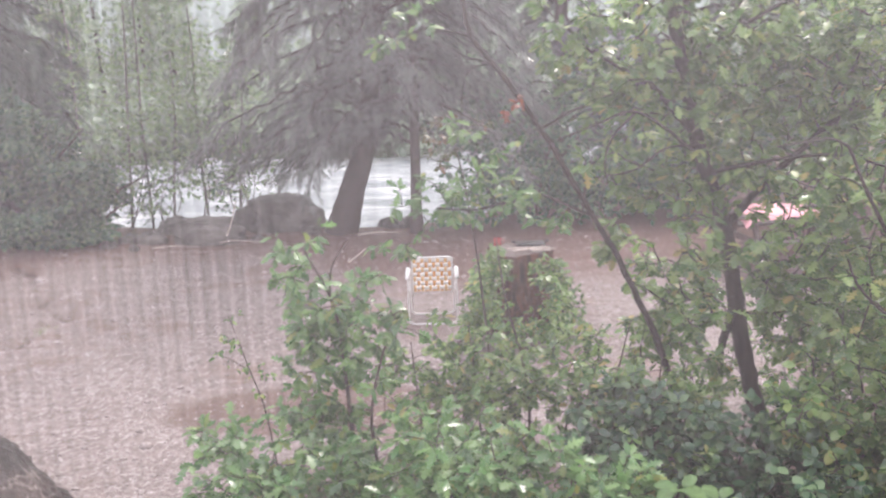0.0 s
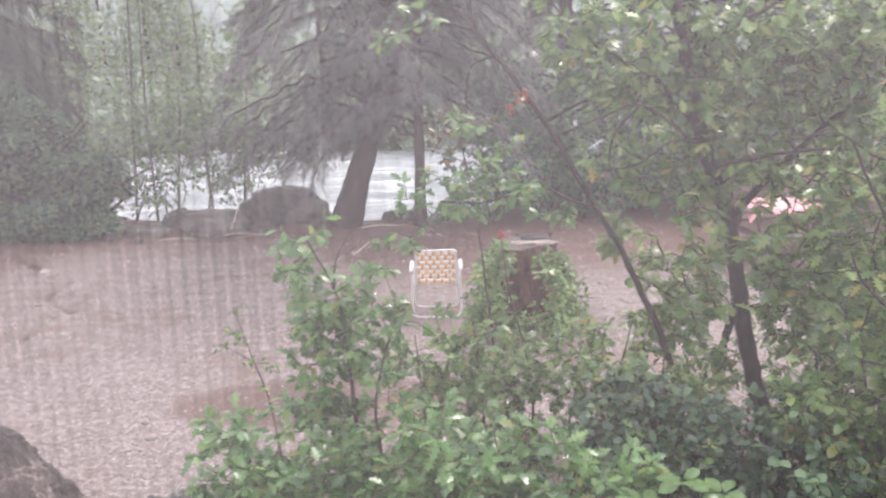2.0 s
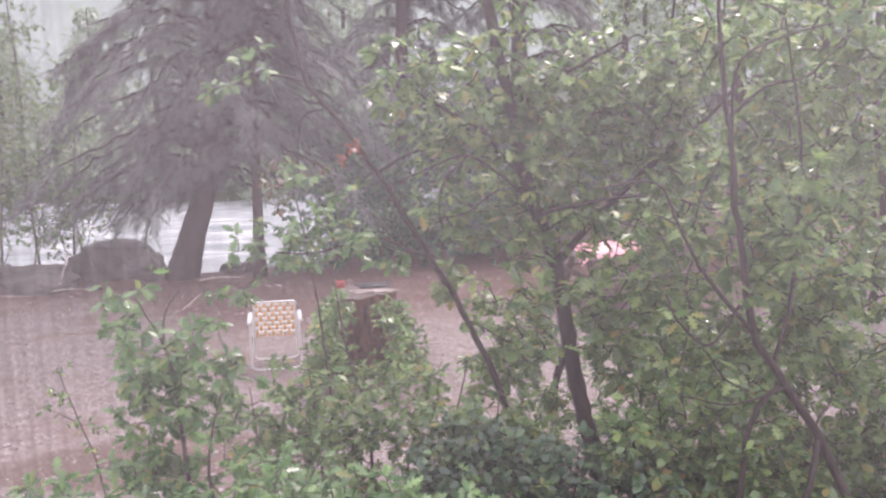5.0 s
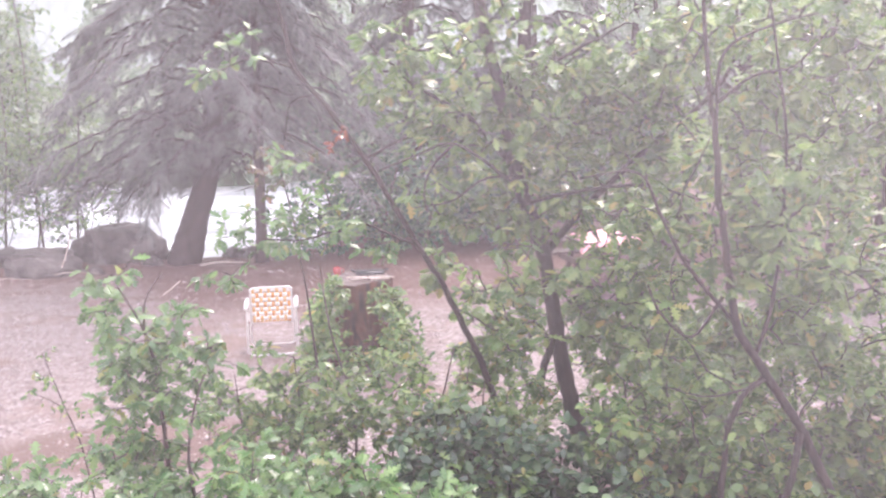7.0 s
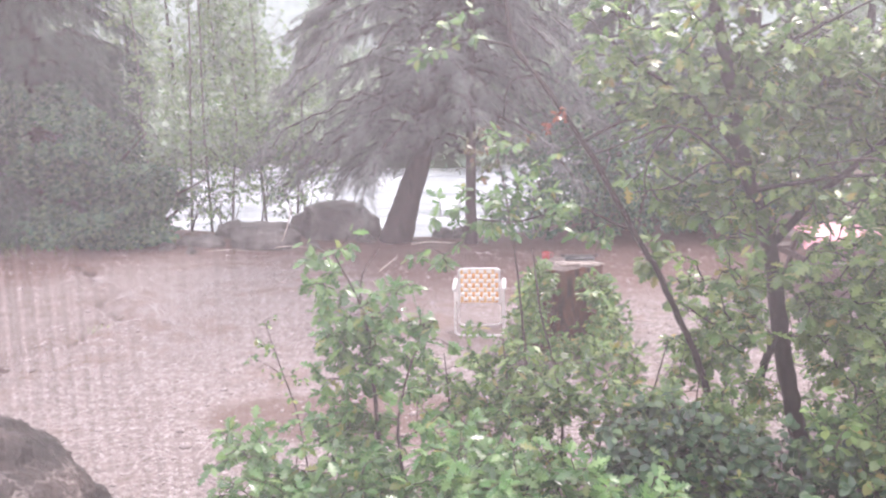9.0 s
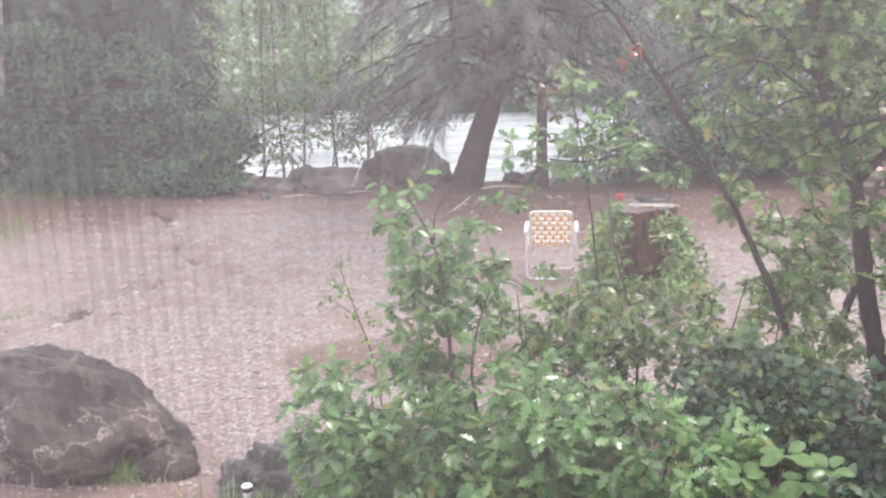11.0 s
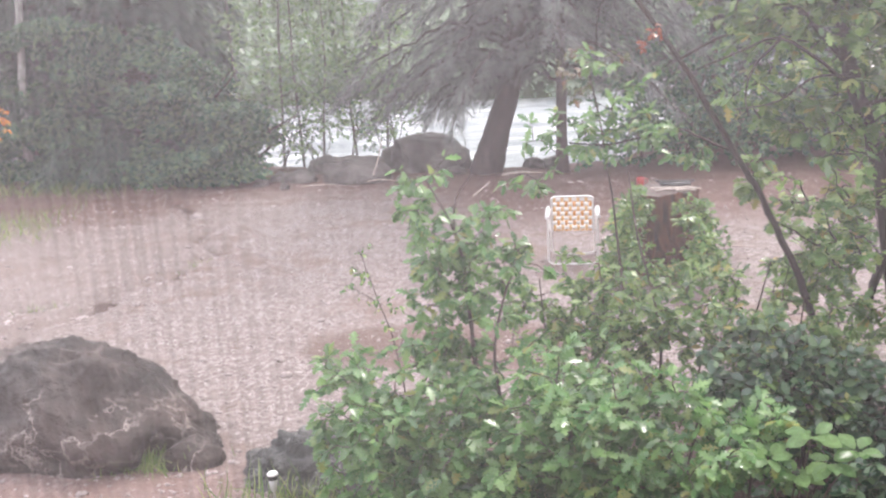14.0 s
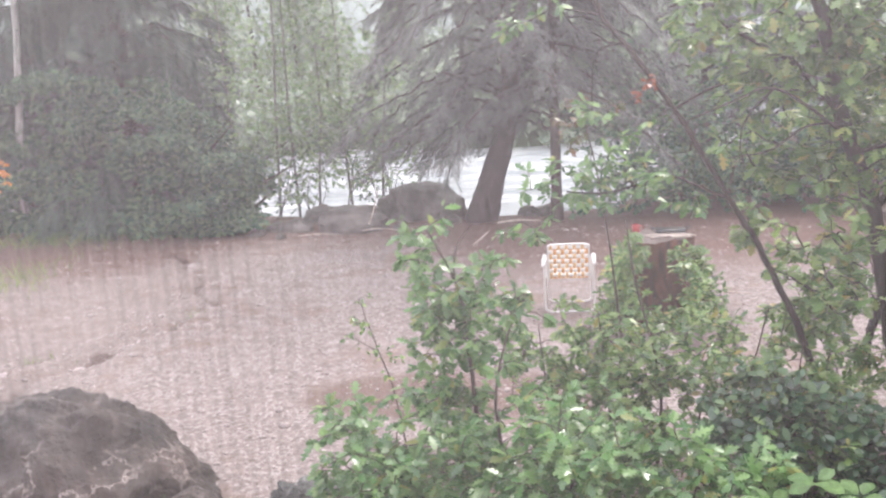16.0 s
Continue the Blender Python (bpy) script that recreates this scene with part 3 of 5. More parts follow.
    if loose:
        near = rng.permutation(len(pos))[:loose]
        v, f = spread(shape, np.zeros((1, 3)), np.array([[0.0, 1.0, 0.0]]), np.array([[0.0, 0.0, 1.0]]), np.array([1.0]))
        one = mesh_of("leaf", v, f, leaf)
        for i in near:
            d, n = Vector(along[i]).normalized(), Vector(up[i])
            x = d.cross(n).normalized()
            ob = new("leaf", one)
            ob.parent = top
            ob.matrix_basis = Matrix.Translation(Vector(pos[i] - off)) @ Matrix((x, d, x.cross(d))).transposed().to_4x4() @ Matrix.Scale(size[i], 4)
        rest = np.ones(len(pos), bool)
        rest[near] = False
        pos, along, up, size = pos[rest], along[rest], up[rest], size[rest]
    v, f = spread(shape, pos - off, along, up, size)
    tagged(piece("crown", v, f, leaf, top), kind="stuff")
    return top


def filling(rng, n, low, high, r):
    """Leafy patches strewn through a box, to close a crown."""
    p = rng.uniform(low, high, (n, 3))
    return [(*q, r * rng.uniform(0.7, 1.3)) for q in p]


def boulder(name, at, size, seed, material, label, turn=0.0, level=5, rough=0.30, flat=0.0):
    """A broken, weathered stone: facets cut from a ball, then worn."""
    rng = np.random.default_rng(seed)
    bm = bmesh.new()
    bmesh.ops.create_icosphere(bm, subdivisions=level, radius=1.0)
    cuts = rng.normal(size=(16 if level < 6 else 34, 3))
    cuts[:, 2] = np.abs(cuts[:, 2]) * 0.8 - 0.1
    cuts /= np.linalg.norm(cuts, axis=1, keepdims=True)
    depth = rng.uniform(0.66, 0.95, 16) if level < 6 else rng.uniform(0.80, 0.93, 34)
    for v in bm.verts:
        p = v.co.copy()
        if level > 5:
            # straight flanks up to a broad flat crown
            wide = math.hypot(p.x, p.y)
            limit = 1.0 - 0.64 * (max(0.0, p.z - 0.03) / 0.80) ** 1.08
            if wide > limit or (p.z < 0 and wide > 0.5):
                p.x, p.y = p.x * limit / wide, p.y * limit / wide
            p.z = min(p.z * 1.12, 0.93 + 0.05 * p.x)
        for c, d in zip(cuts, depth):
            over = p.dot(Vector(c)) - d
            if over > 0:
                p -= Vector(c) * over * (0.9 if level < 6 else 1.0)
        q = p * 1.7 + Vector((seed, 0, 0))
        p *= 1 + rough * 0.5 * noise.fractal(q, 0.9, 2.1, 5) + (0.09 if level > 5 else 0.05) * (noise.ridged_multi_fractal(q * 1.6, 0.8, 2.2, 4, 1.0, 2.0) - 1.0)
        if flat and p.z > flat:
            p.z = flat + (p.z - flat) * 0.3
        p.z = max(p.z, -0.35)
        if level > 5:
            # slanting ledges
            ledge = 0.5 + 0.5 * math.sin(9.0 * (p.z + 0.45 * p.x) + 2.2 * noise.noise(q * 0.9))
            p *= 1 - 0.055 * ledge ** 4
        v.co = Vector((p.x * size[0], p.y * size[1], p.z * size[2]))
    ob = part(name, bm, material)
    ob.matrix_basis = pose(*at, 0, 0, turn)
    return tagged(ob, label, "rock")


def box(bm, centre, size, bevel=0.0, m=Matrix()):
    made = bmesh.ops.create_cube(bm, size=1.0, matrix=m @ Matrix.Translation(centre) @ Matrix.Diagonal((*size, 1)))
    if bevel:
        edges = {e for v in made["verts"] for e in v.link_edges}
        bmesh.ops.bevel(bm, geom=list(edges), offset=bevel, segments=2, affect="EDGES")


# ---- ground, water, distance ----
BANK = 18.6


def river_edge(x):
    return BANK + 2.2 * max(0.0, x - 0.5) + 0.5 * math.sin(x * 0.6) - 0.25 * min(0.0, x + 5) * 0.4


def ground_height(x, y):
    d = y - river_edge(x)
    z = 0.03 * noise.noise(Vector((x * 0.35, y * 0.35, 0))) + 0.018 * noise.noise(Vector((x * 1.9, y * 1.9, 3)))
    if d > 0:
        s = min(1.0, d / 1.6)
        z -= 1.3 * s * s * (3 - 2 * s)
    if d > 15:
        s = min(1.0, (d - 15) / 3)
        z += 1.7 * s * s * (3 - 2 * s) + 0.02 * min(d - 15, 30)
    # the washed-out rill that crosses the lot
    if 8.5 < y < 16 and -9 < x < -3:
        line = -5.35 + 0.28 * (y - 10.4) * (y < 12.4) + (0.56 - 0.55 * (y - 12.4)) * (y >= 12.4) + 0.09 * math.sin(y * 5.1) + 0.10 * noise.noise(Vector((y * 3, 0, 7)))
        w = abs(x - line)
        worn = min(1.0, max(0.45, 0.75 + 0.9 * noise.noise(Vector((x * 1.6, y * 1.6, 11)))))
        z -= 0.085 * worn * math.exp(-(w / 0.15) ** 2)
        if x < line + 0.1 and x > line - 2.2:
            arm = abs(y - 10.35 - 0.18 * math.sin(x * 3.1) - 0.1 * noise.noise(Vector((x * 3, 1, 7))))
            z -= 0.07 * worn * math.exp(-(arm / 0.14) ** 2)
        z += 0.03 * math.exp(-((w - 0.3) / 0.15) ** 2)
    return z


def axis(*runs):
    out = []
    for a, b_, n in runs:
        out += list(np.linspace(a, b_, n, endpoint=False))
    return out + [runs[-1][1]]


xs = axis((-400, -40, 12), (-40, -12, 28), (-12, 8, 190), (8, 40, 32), (40, 400, 12))
ys = axis((-300, -2, 16), (-2, 4, 12), (4, 21, 170), (21, 45, 48), (45, 600, 20))
gv = np.array([(x, y, ground_height(x, y)) for y in ys for x in xs])
nx = len(xs)
ii, jj = np.meshgrid(np.arange(len(ys) - 1), np.arange(nx - 1), indexing="ij")
gf = np.stack([ii * nx + jj, ii * nx + jj + 1, (ii + 1) * nx + jj + 1, (ii + 1) * nx + jj], -1).reshape(-1, 4)
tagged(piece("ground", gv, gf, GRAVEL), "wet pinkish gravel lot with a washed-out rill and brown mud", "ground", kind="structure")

wx, wy = np.linspace(-60, 60, 160), np.linspace(17, 60, 110)
wv = np.array([(x, y, -0.62 + 0.10 * noise.noise(Vector((x * 0.5, y * 1.1, 0))) + 0.06 * noise.noise(Vector((x * 1.4, y * 3.0, 5)))) for y in wy for x in wx])
ii, jj = np.meshgrid(np.arange(len(wy) - 1), np.arange(len(wx) - 1), indexing="ij")
wf = np.stack([ii * 160 + jj, ii * 160 + jj + 1, (ii + 1) * 160 + jj + 1, (ii + 1) * 160 + jj], -1).reshape(-1, 4)
tagged(piece("water", wv, wf, WATER), "fast pale river with white foaming waves", "river", kind="structure")

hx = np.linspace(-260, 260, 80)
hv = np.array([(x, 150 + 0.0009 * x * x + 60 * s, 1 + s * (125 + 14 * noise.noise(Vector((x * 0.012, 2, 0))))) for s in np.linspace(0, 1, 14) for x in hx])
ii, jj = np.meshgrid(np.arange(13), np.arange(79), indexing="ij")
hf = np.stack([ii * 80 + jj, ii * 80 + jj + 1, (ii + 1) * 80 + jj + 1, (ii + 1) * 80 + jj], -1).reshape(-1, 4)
tagged(piece("backdrop", hv, hf, HAZED_HILL), "wooded hillside with rain mist put into its pale, faintly glowing colour", "hillside", kind="structure")

# ---- the cabin room that the view is taken from, with its screened window ----
EYE_ROOM = (-2.0, 2.6, -3.2, 0.95, 1.75, 4.25)
x0, x1, y0, y1, z0, z1 = EYE_ROOM


def slab(name, centre, size, label, category):
    bm = bmesh.new()
    box(bm, centre, size)
    return tagged(part(name, bm, PINE_WALL, None, "", False), label, category, kind="structure")


slab("floor", ((x0 + x1) / 2, (y0 + y1) / 2, z0 - 0.06), (x1 - x0, y1 - y0, 0.12), "plain pine board floor of the cabin", "floor")
slab("ceiling", ((x0 + x1) / 2, (y0 + y1) / 2, z1 + 0.06), (x1 - x0, y1 - y0, 0.12), "plain pine ceiling of the cabin", "ceiling")
slab("wall_west", (x0 - 0.06, (y0 + y1) / 2, 2.0), (0.12, y1 - y0, 4.74), "plain pine cabin wall", "wall")
slab("wall_east", (x1 + 0.06, (y0 + y1) / 2, 2.0), (0.12, y1 - y0, 4.74), "plain pine cabin wall", "wall")
slab("wall_south", ((x0 + x1) / 2, y0 - 0.06, 2.0), (x1 - x0 + 0.24, 0.12, 4.74), "plain pine cabin wall", "wall")
bm = bmesh.new()
OX0, OX1, OZ0, OZ1 = -1.1, 1.6, 2.35, 4.05
wy_ = y1 + 0.06
box(bm, ((x0 - 0.12 + OX0) / 2, wy_, 2.0), (OX0 - x0 + 0.12, 0.12, 4.74))
box(bm, ((x1 + 0.12 + OX1) / 2, wy_, 2.0), (x1 + 0.12 - OX1, 0.12, 4.74))
box(bm, ((OX0 + OX1) / 2, wy_, (OZ0 - 0.37) / 2), (OX1 - OX0, 0.12, OZ0 + 0.37))
box(bm, ((OX0 + OX1) / 2, wy_, (OZ1 + 4.37) / 2), (OX1 - OX0, 0.12, 4.37 - OZ1))
tagged(part("wall_north", bm, PINE_WALL, None, "", False), "pine cabin wall with a wide screened opening", "wall", kind="structure")

win = thing("window_1", (0, wy_, 0), "wide cabin window with a wet insect screen", "window", kind="structure")
for cx, cz, sx, sz in ((OX0 + 0.03, (OZ0 + OZ1) / 2, 0.056, OZ1 - OZ0 - 0.004), (OX1 - 0.03, (OZ0 + OZ1) / 2, 0.056, OZ1 - OZ0 - 0.004),
                       ((OX0 + OX1) / 2, OZ0 + 0.03, OX1 - OX0 - 0.124, 0.056), ((OX0 + OX1) / 2, OZ1 - 0.03, OX1 - OX0 - 0.124, 0.056)):
    bm = bmesh.new()
    box(bm, (cx, 0, cz), (sx, 0.05, sz), 0.004)
    part("window_frame", bm, STEEL, win, "", False)
sv = [(OX0 + 0.05, 0, OZ0 + 0.05), (OX1 - 0.05, 0, OZ0 + 0.05), (OX1 - 0.05, 0, OZ1 - 0.05), (OX0 + 0.05, 0, OZ1 - 0.05)]
piece("insect_screen", sv, [(0, 1, 2, 3)], MESH, win, "fine grey woven insect screen", False)

# ---- rocks ----
boulder("boulder", (-3.89, 7.12, 0.0), (1.24, 0.80, 0.86), 4, ROCK, "large brown lichen-veined boulder on the gravel", -20, 6, 0.10)
boulder("stone", (-2.72, 6.66, 0.05), (0.24, 0.16, 0.17), 9, ROCK, "small pointed brown stone leaning beside the boulder", 20, 4)
boulder("stone", (-1.72, 6.5, 0.02), (0.66, 0.36, 0.33), 14, DARK_ROCK, "dark wet stone edging the grass beside the lamp", -6, 5, 0.75)
boulder("boulder", (-3.0, 18.5, 0.06), (0.98, 0.75, 0.70), 24, GREY_ROCK, "big grey boulder on the river bank by the spruce", 8, 5, 0.35, 0.72)
boulder("boulder", (-4.1, 17.35, 0.04), (0.74, 0.5, 0.50), 25, GREY_ROCK, "low flat-topped grey boulder on the river bank", -4, 5, 0.3, 0.75)
for i, (x, y, s) in enumerate(((-5.1, 17.35, 0.30), (-5.5, 17.5, 0.20), (-5.75, 17.1, 0.16), (-4.9, 18.3, 0.42), (-1.0, 18.2, 0.22), (-2.35, 17.7, 0.2), (-6.2, 17.3, 0.2), (-0.7, 18.35, 0.26), (-5.2, 16.75, 0.13), (-3.2, 17.15, 0.15))):
    boulder("stone", (x, y, ground_height(x, y) + 0.02), (s * 1.2, s * 0.8, s * 0.7), 30 + i, GREY_ROCK, "rounded grey stone at the edge of the river bank", i * 37, 4)


def pebbles():
    """Loose stones over the gravel, thickest along the rill."""
    rng = np.random.default_rng(5)
    bm = bmesh.new()
    bmesh.ops.create_icosphere(bm, subdivisions=1, radius=1.0)
    ball = np.array([v.co for v in bm.verts])
    tri = np.array([[v.index for v in f.verts] for f in bm.faces])
    bm.free()
    n = 15000
    x, y = rng.uniform(-8.5, 3.5, n), 5.0 + 12 * rng.random(n) ** 1.6
    k = 220
    y[:k] = rng.uniform(9.5, 15, k)
    x[:k] = -5.35 + np.where(y[:k] < 12.4, 0.28 * (y[:k] - 10.4), 0.56 - 0.55 * (y[:k] - 12.4)) + rng.normal(0, 0.28, k)
    s = rng.lognormal(-4.45, 0.45, n)
    s[:k] *= 1.4
    shapes = []
    for a, b_, r in zip(x, y, s):
        v = ball * (r * rng.uniform(0.7, 1.4), r * rng.uniform(0.7, 1.4), r * rng.uniform(0.4, 0.7)) * (1 + 0.15 * rng.normal(size=ball.shape))
        shapes.append((v + (a, b_, ground_height(a, b_) + r * 0.15), tri))
    v, f = joined(shapes)
    tagged(piece("gravel_stones", v, f, PEBBLE), "loose wet stones scattered over the gravel", "gravel", kind="stuff")


pebbles()


# ---- lawn chair, seen from behind, facing the river ----
def rod(name, pts, r, material, parent, steps=6, label=""):
    v, f = tube(smooth_line(pts, steps), [r, r], 10)
    return piece(name, v, f, material, parent, label)


def strap(name, line, width, across, material, parent):
    line, across = np.array(line, float), np.array(across, float)
    across /= np.linalg.norm(across)
    n = len(line)
    t = np.gradient(line, axis=0)
    nrm = np.cross(t, across)
    nrm /= np.linalg.norm(nrm, axis=1, keepdims=True)
    v = np.concatenate([line + across * sx * width / 2 + nrm * sz * 0.0012 for sx, sz in ((-1, 1), (1, 1), (1, -1), (-1, -1))])
    f = [(a * n + i, b_ * n + i, b_ * n + i + 1, a * n + i + 1) for i in range(n - 1) for a, b_ in ((0, 1), (1, 2), (2, 3), (3, 0))]
    return piece(name, v, np.array(f), material, parent)


def lawn_chair(at, turn):
    c = thing("lawn_chair", at, "folding aluminium lawn chair with orange and white webbing on gravel", "chair")
    c.rotation_euler = (0, 0, radians(turn))
    w = 0.285
    rod("rear_leg_frame", [(-w, 0.02, 0.60), (-w, 0.0, 0.45), (-w, -0.02, 0.10), (-w + 0.02, -0.02, 0.035), (-w + 0.08, -0.02, 0.013), (0, -0.02, 0.013), (w - 0.08, -0.02, 0.013), (w - 0.02, -0.02, 0.035), (w, -0.02, 0.10), (w, 0.0, 0.45), (w, 0.02, 0.60)], 0.0125, ALU, c)
    u = 0.262
    rod("front_leg_frame", [(-u, 0.30, 0.60), (-u, 0.38, 0.40), (-u, 0.43, 0.10), (-u + 0.02, 0.435, 0.035), (-u + 0.08, 0.435, 0.013), (0, 0.435, 0.013), (u - 0.08, 0.435, 0.013), (u - 0.02, 0.435, 0.035), (u, 0.43, 0.10), (u, 0.38, 0.40), (u, 0.30, 0.60)], 0.0125, ALU, c)
    b = 0.235
    lo, hi = (0.06, 0.385), (-0.01, 0.815)
    back = rod("back_frame", [(-b, 0.06, 0.37), (-b, 0.03, 0.55), (-b, -0.006, 0.77), (-b + 0.012, -0.01, 0.803), (-b + 0.05, -0.01, 0.815), (0, -0.01, 0.815), (b - 0.05, -0.01, 0.815), (b - 0.012, -0.01, 0.803), (b, -0.006, 0.77), (b, 0.03, 0.55), (b, 0.06, 0.37)], 0.0125, ALU, c)
    seat = rod("seat_frame", [(-b, 0.05, 0.385), (-b, 0.44, 0.405), (-b + 0.03, 0.48, 0.405), (0, 0.485, 0.405), (b - 0.03, 0.48, 0.405), (b, 0.44, 0.405), (b, 0.05, 0.385)], 0.0125, ALU, c)
    for s in (-1, 1):
        bm = bmesh.new()
        box(bm, (s * 0.29, 0.17, 0.612), (0.05, 0.40, 0.022), 0.009)
        box(bm, (s * 0.29, -0.035, 0.585), (0.052, 0.05, 0.075), 0.018)
        part("armrest", bm, WHITE_PLASTIC, c, "white plastic armrest")
        rod("arm_brace", [(s * 0.262, 0.06, 0.40), (s * 0.275, 0.10, 0.50), (s * 0.283, 0.12, 0.60)], 0.009, ALU, c)

    def back_at(k):
        return np.array((0, lo[0] + (hi[0] - lo[0]) * k, lo[1] + (hi[1] - lo[1]) * k))

    rows_, cols = 7, 10
    for j in range(rows_):
        k = 0.12 + j * 0.80 / (rows_ - 1)
        line = [back_at(k) + (-b - 0.012 + (2 * b + 0.024) * q / 12, 0.0, 0) for q in range(13)]
        strap("webbing_strap", line, 0.046, (0, -0.16, 1), WEB_WHITE, back)
    for i in range(cols):
        # over and under the cross straps by turns
        x = -b + 0.030 + i * (2 * b - 0.060) / (cols - 1)
        line = []
        for q in range(57):
            k = 0.02 + 0.98 * q / 56
            j = (k - 0.12) / 0.80 * (rows_ - 1)
            line.append(back_at(k) + (x, -0.006 * math.cos(math.pi * (j + i)) * (1 if j > -0.4 else 0.2), 0))
        strap("webbing_strap", line, 0.034, (1, 0, 0), WEB_ORANGE if i % 2 else WEB_YELLOW, back)
    for i in range(6):
        x = -b + 0.045 + i * (2 * b - 0.09) / 5
        line = [(x, 0.06 + 0.42 * k / 20, 0.40 + 0.02 * k / 20 - 0.012 * math.sin(math.pi * k / 20)) for k in range(21)]
        strap("webbing_strap", line, 0.05, (1, 0, 0), WEB_ORANGE if i % 2 else WEB_YELLOW, seat)
    for j in range(5):
        y = 0.10 + j * 0.085
        line = [(-b - 0.01 + (2 * b + 0.02) * q / 20, y, 0.406 + 0.02 * (y - 0.06) / 0.42 - 0.010 * math.sin(math.pi * q / 20)) for q in range(21)]
        strap("webbing_strap", line, 0.05, (0, 1, 0), WEB_WHITE, seat)
    return c


lawn_chair((-0.137, 11.83, ground_height(-0.137, 11.83) + 0.0), 1.0)


# ---- stump with the camp things on it ----
def stump(at, radius, height):
    rng = np.random.default_rng(8)
    s = thing("tree_stump", at, "tall weathered red-brown tree stump used as a camp table", "stump")
    n, m = 40, 14
    verts = []
    for i in range(m):
        h = i / (m - 1)
        flare = 1 + 0.55 * (1 - h) ** 3
        for j in range(n):
            a = 2 * math.pi * j / n
            lob = 1 + 0.09 * math.sin(3 * a + 1) + 0.06 * math.sin(7 * a + 2 * h) * (1.4 - h) + 0.035 * noise.noise(Vector((math.cos(a) * 4, math.sin(a) * 4, h * 3)))
            verts.append((radius * flare * lob * math.cos(a), radius * flare * lob * math.sin(a), height * h + (0.03 * noise.noise(Vector((math.cos(a) * 3, math.sin(a) * 3, 9))) if i == m - 1 else 0) - (0.05 if i == 0 else 0)))
    faces = [(i * n + j, i * n + (j + 1) % n, (i + 1) * n + (j + 1) % n, (i + 1) * n + j) for i in range(m - 1) for j in range(n)]
    piece("body", np.array(verts), np.array(faces), STUMP_WOOD, s)
    top = [(0, 0, height - 0.01)] + [(v[0] * 0.995, v[1] * 0.995, v[2]) for v in verts[-n:]]
    piece("cut_top", top, [(0, 1 + j, 1 + (j + 1) % n) for j in range(n)], TABLE_WOOD, s, "grey weathered cut face", False)
    for a in (0.3, 1.7, 2.9, 4.2, 5.4):
        d = np.array((math.cos(a), math.sin(a)))
        pts = [(*(d * radius * 0.9), 0.20), (*(d * radius * 1.35), 0.08), (*(d * radius * 1.9 + rng.normal(0, 0.05, 2)), -0.03)]
        v, f = tube(smooth_line(pts), [0.10, 0.07, 0.03], 8, 0.1, rng)
        piece("root", v, f, STUMP_WOOD, s)
    return s


SX, SY = 0.88, 11.75
stump((SX, SY, ground_height(SX, SY)), 0.37, 0.90)
TOPZ = ground_height(SX, SY) + 0.915


def griddle(at):
    g = thing("griddle", at, "black iron griddle plate lying on the stump", "griddle")
    bm = bmesh.new()
    box(bm, (0, 0, 0.018), (0.34, 0.24, 0.02), 0.008)
    part("plate", bm, IRON, g)
    for s in (-1, 1):
        rod("handle", [(s * 0.17, -0.05, 0.03), (s * 0.21, -0.03, 0.045), (s * 0.21, 0.03, 0.045), (s * 0.17, 0.05, 0.03)], 0.007, IRON, g)
    return g


griddle((SX + 0.14, SY + 0.05, TOPZ + 0.02))
for k, (dx, dy, turn, ln_) in enumerate(((0.08, -0.24, 8, 0.36), (0.26, -0.18, -14, 0.30), (0.0, -0.16, -5, 0.28), (0.24, -0.28, 3, 0.22))):
    a = radians(turn)
    v, f = tube(smooth_line([(-ln_ / 2, 0, 0), (0, 0.012, 0.006), (ln_ / 2, 0, 0)]), [0.014, 0.012, 0.008], 7, 0.15, np.random.default_rng(k))
    st = piece("kindling_stick", v, f, DEAD_TWIG)
    st.matrix_basis = pose(SX + dx, SY + dy, TOPZ + 0.016, 0, 0, turn)
    tagged(st, "short pale peeled stick lying on the stump", "stick", "kindling on the stump")


def mug(at):
    m_ = thing("mug", at, "red enamel mug standing at the back of the stump", "mug")
    prof = [(0.0, 0.004), (0.040, 0.0), (0.044, 0.008), (0.046, 0.088), (0.042, 0.090), (0.040, 0.012), (0.0, 0.010)]
    n = 20
    v = [(r * math.cos(2 * math.pi * j / n), r * math.sin(2 * math.pi * j / n), z) for r, z in prof for j in range(n)]
    f = [(i * n + j, i * n + (j + 1) % n, (i + 1) * n + (j + 1) % n, (i + 1) * n + j) for i in range(len(prof) - 1) for j in range(n)]
    piece("cup", v, f, RED_PAINT, m_)
    rod("handle", [(0.045, 0, 0.075), (0.075, 0, 0.07), (0.075, 0, 0.03), (0.045, 0, 0.022)], 0.005, RED_PAINT, m_)
    return m_


mug((SX - 0.24, SY + 0.10, TOPZ + 0.008))


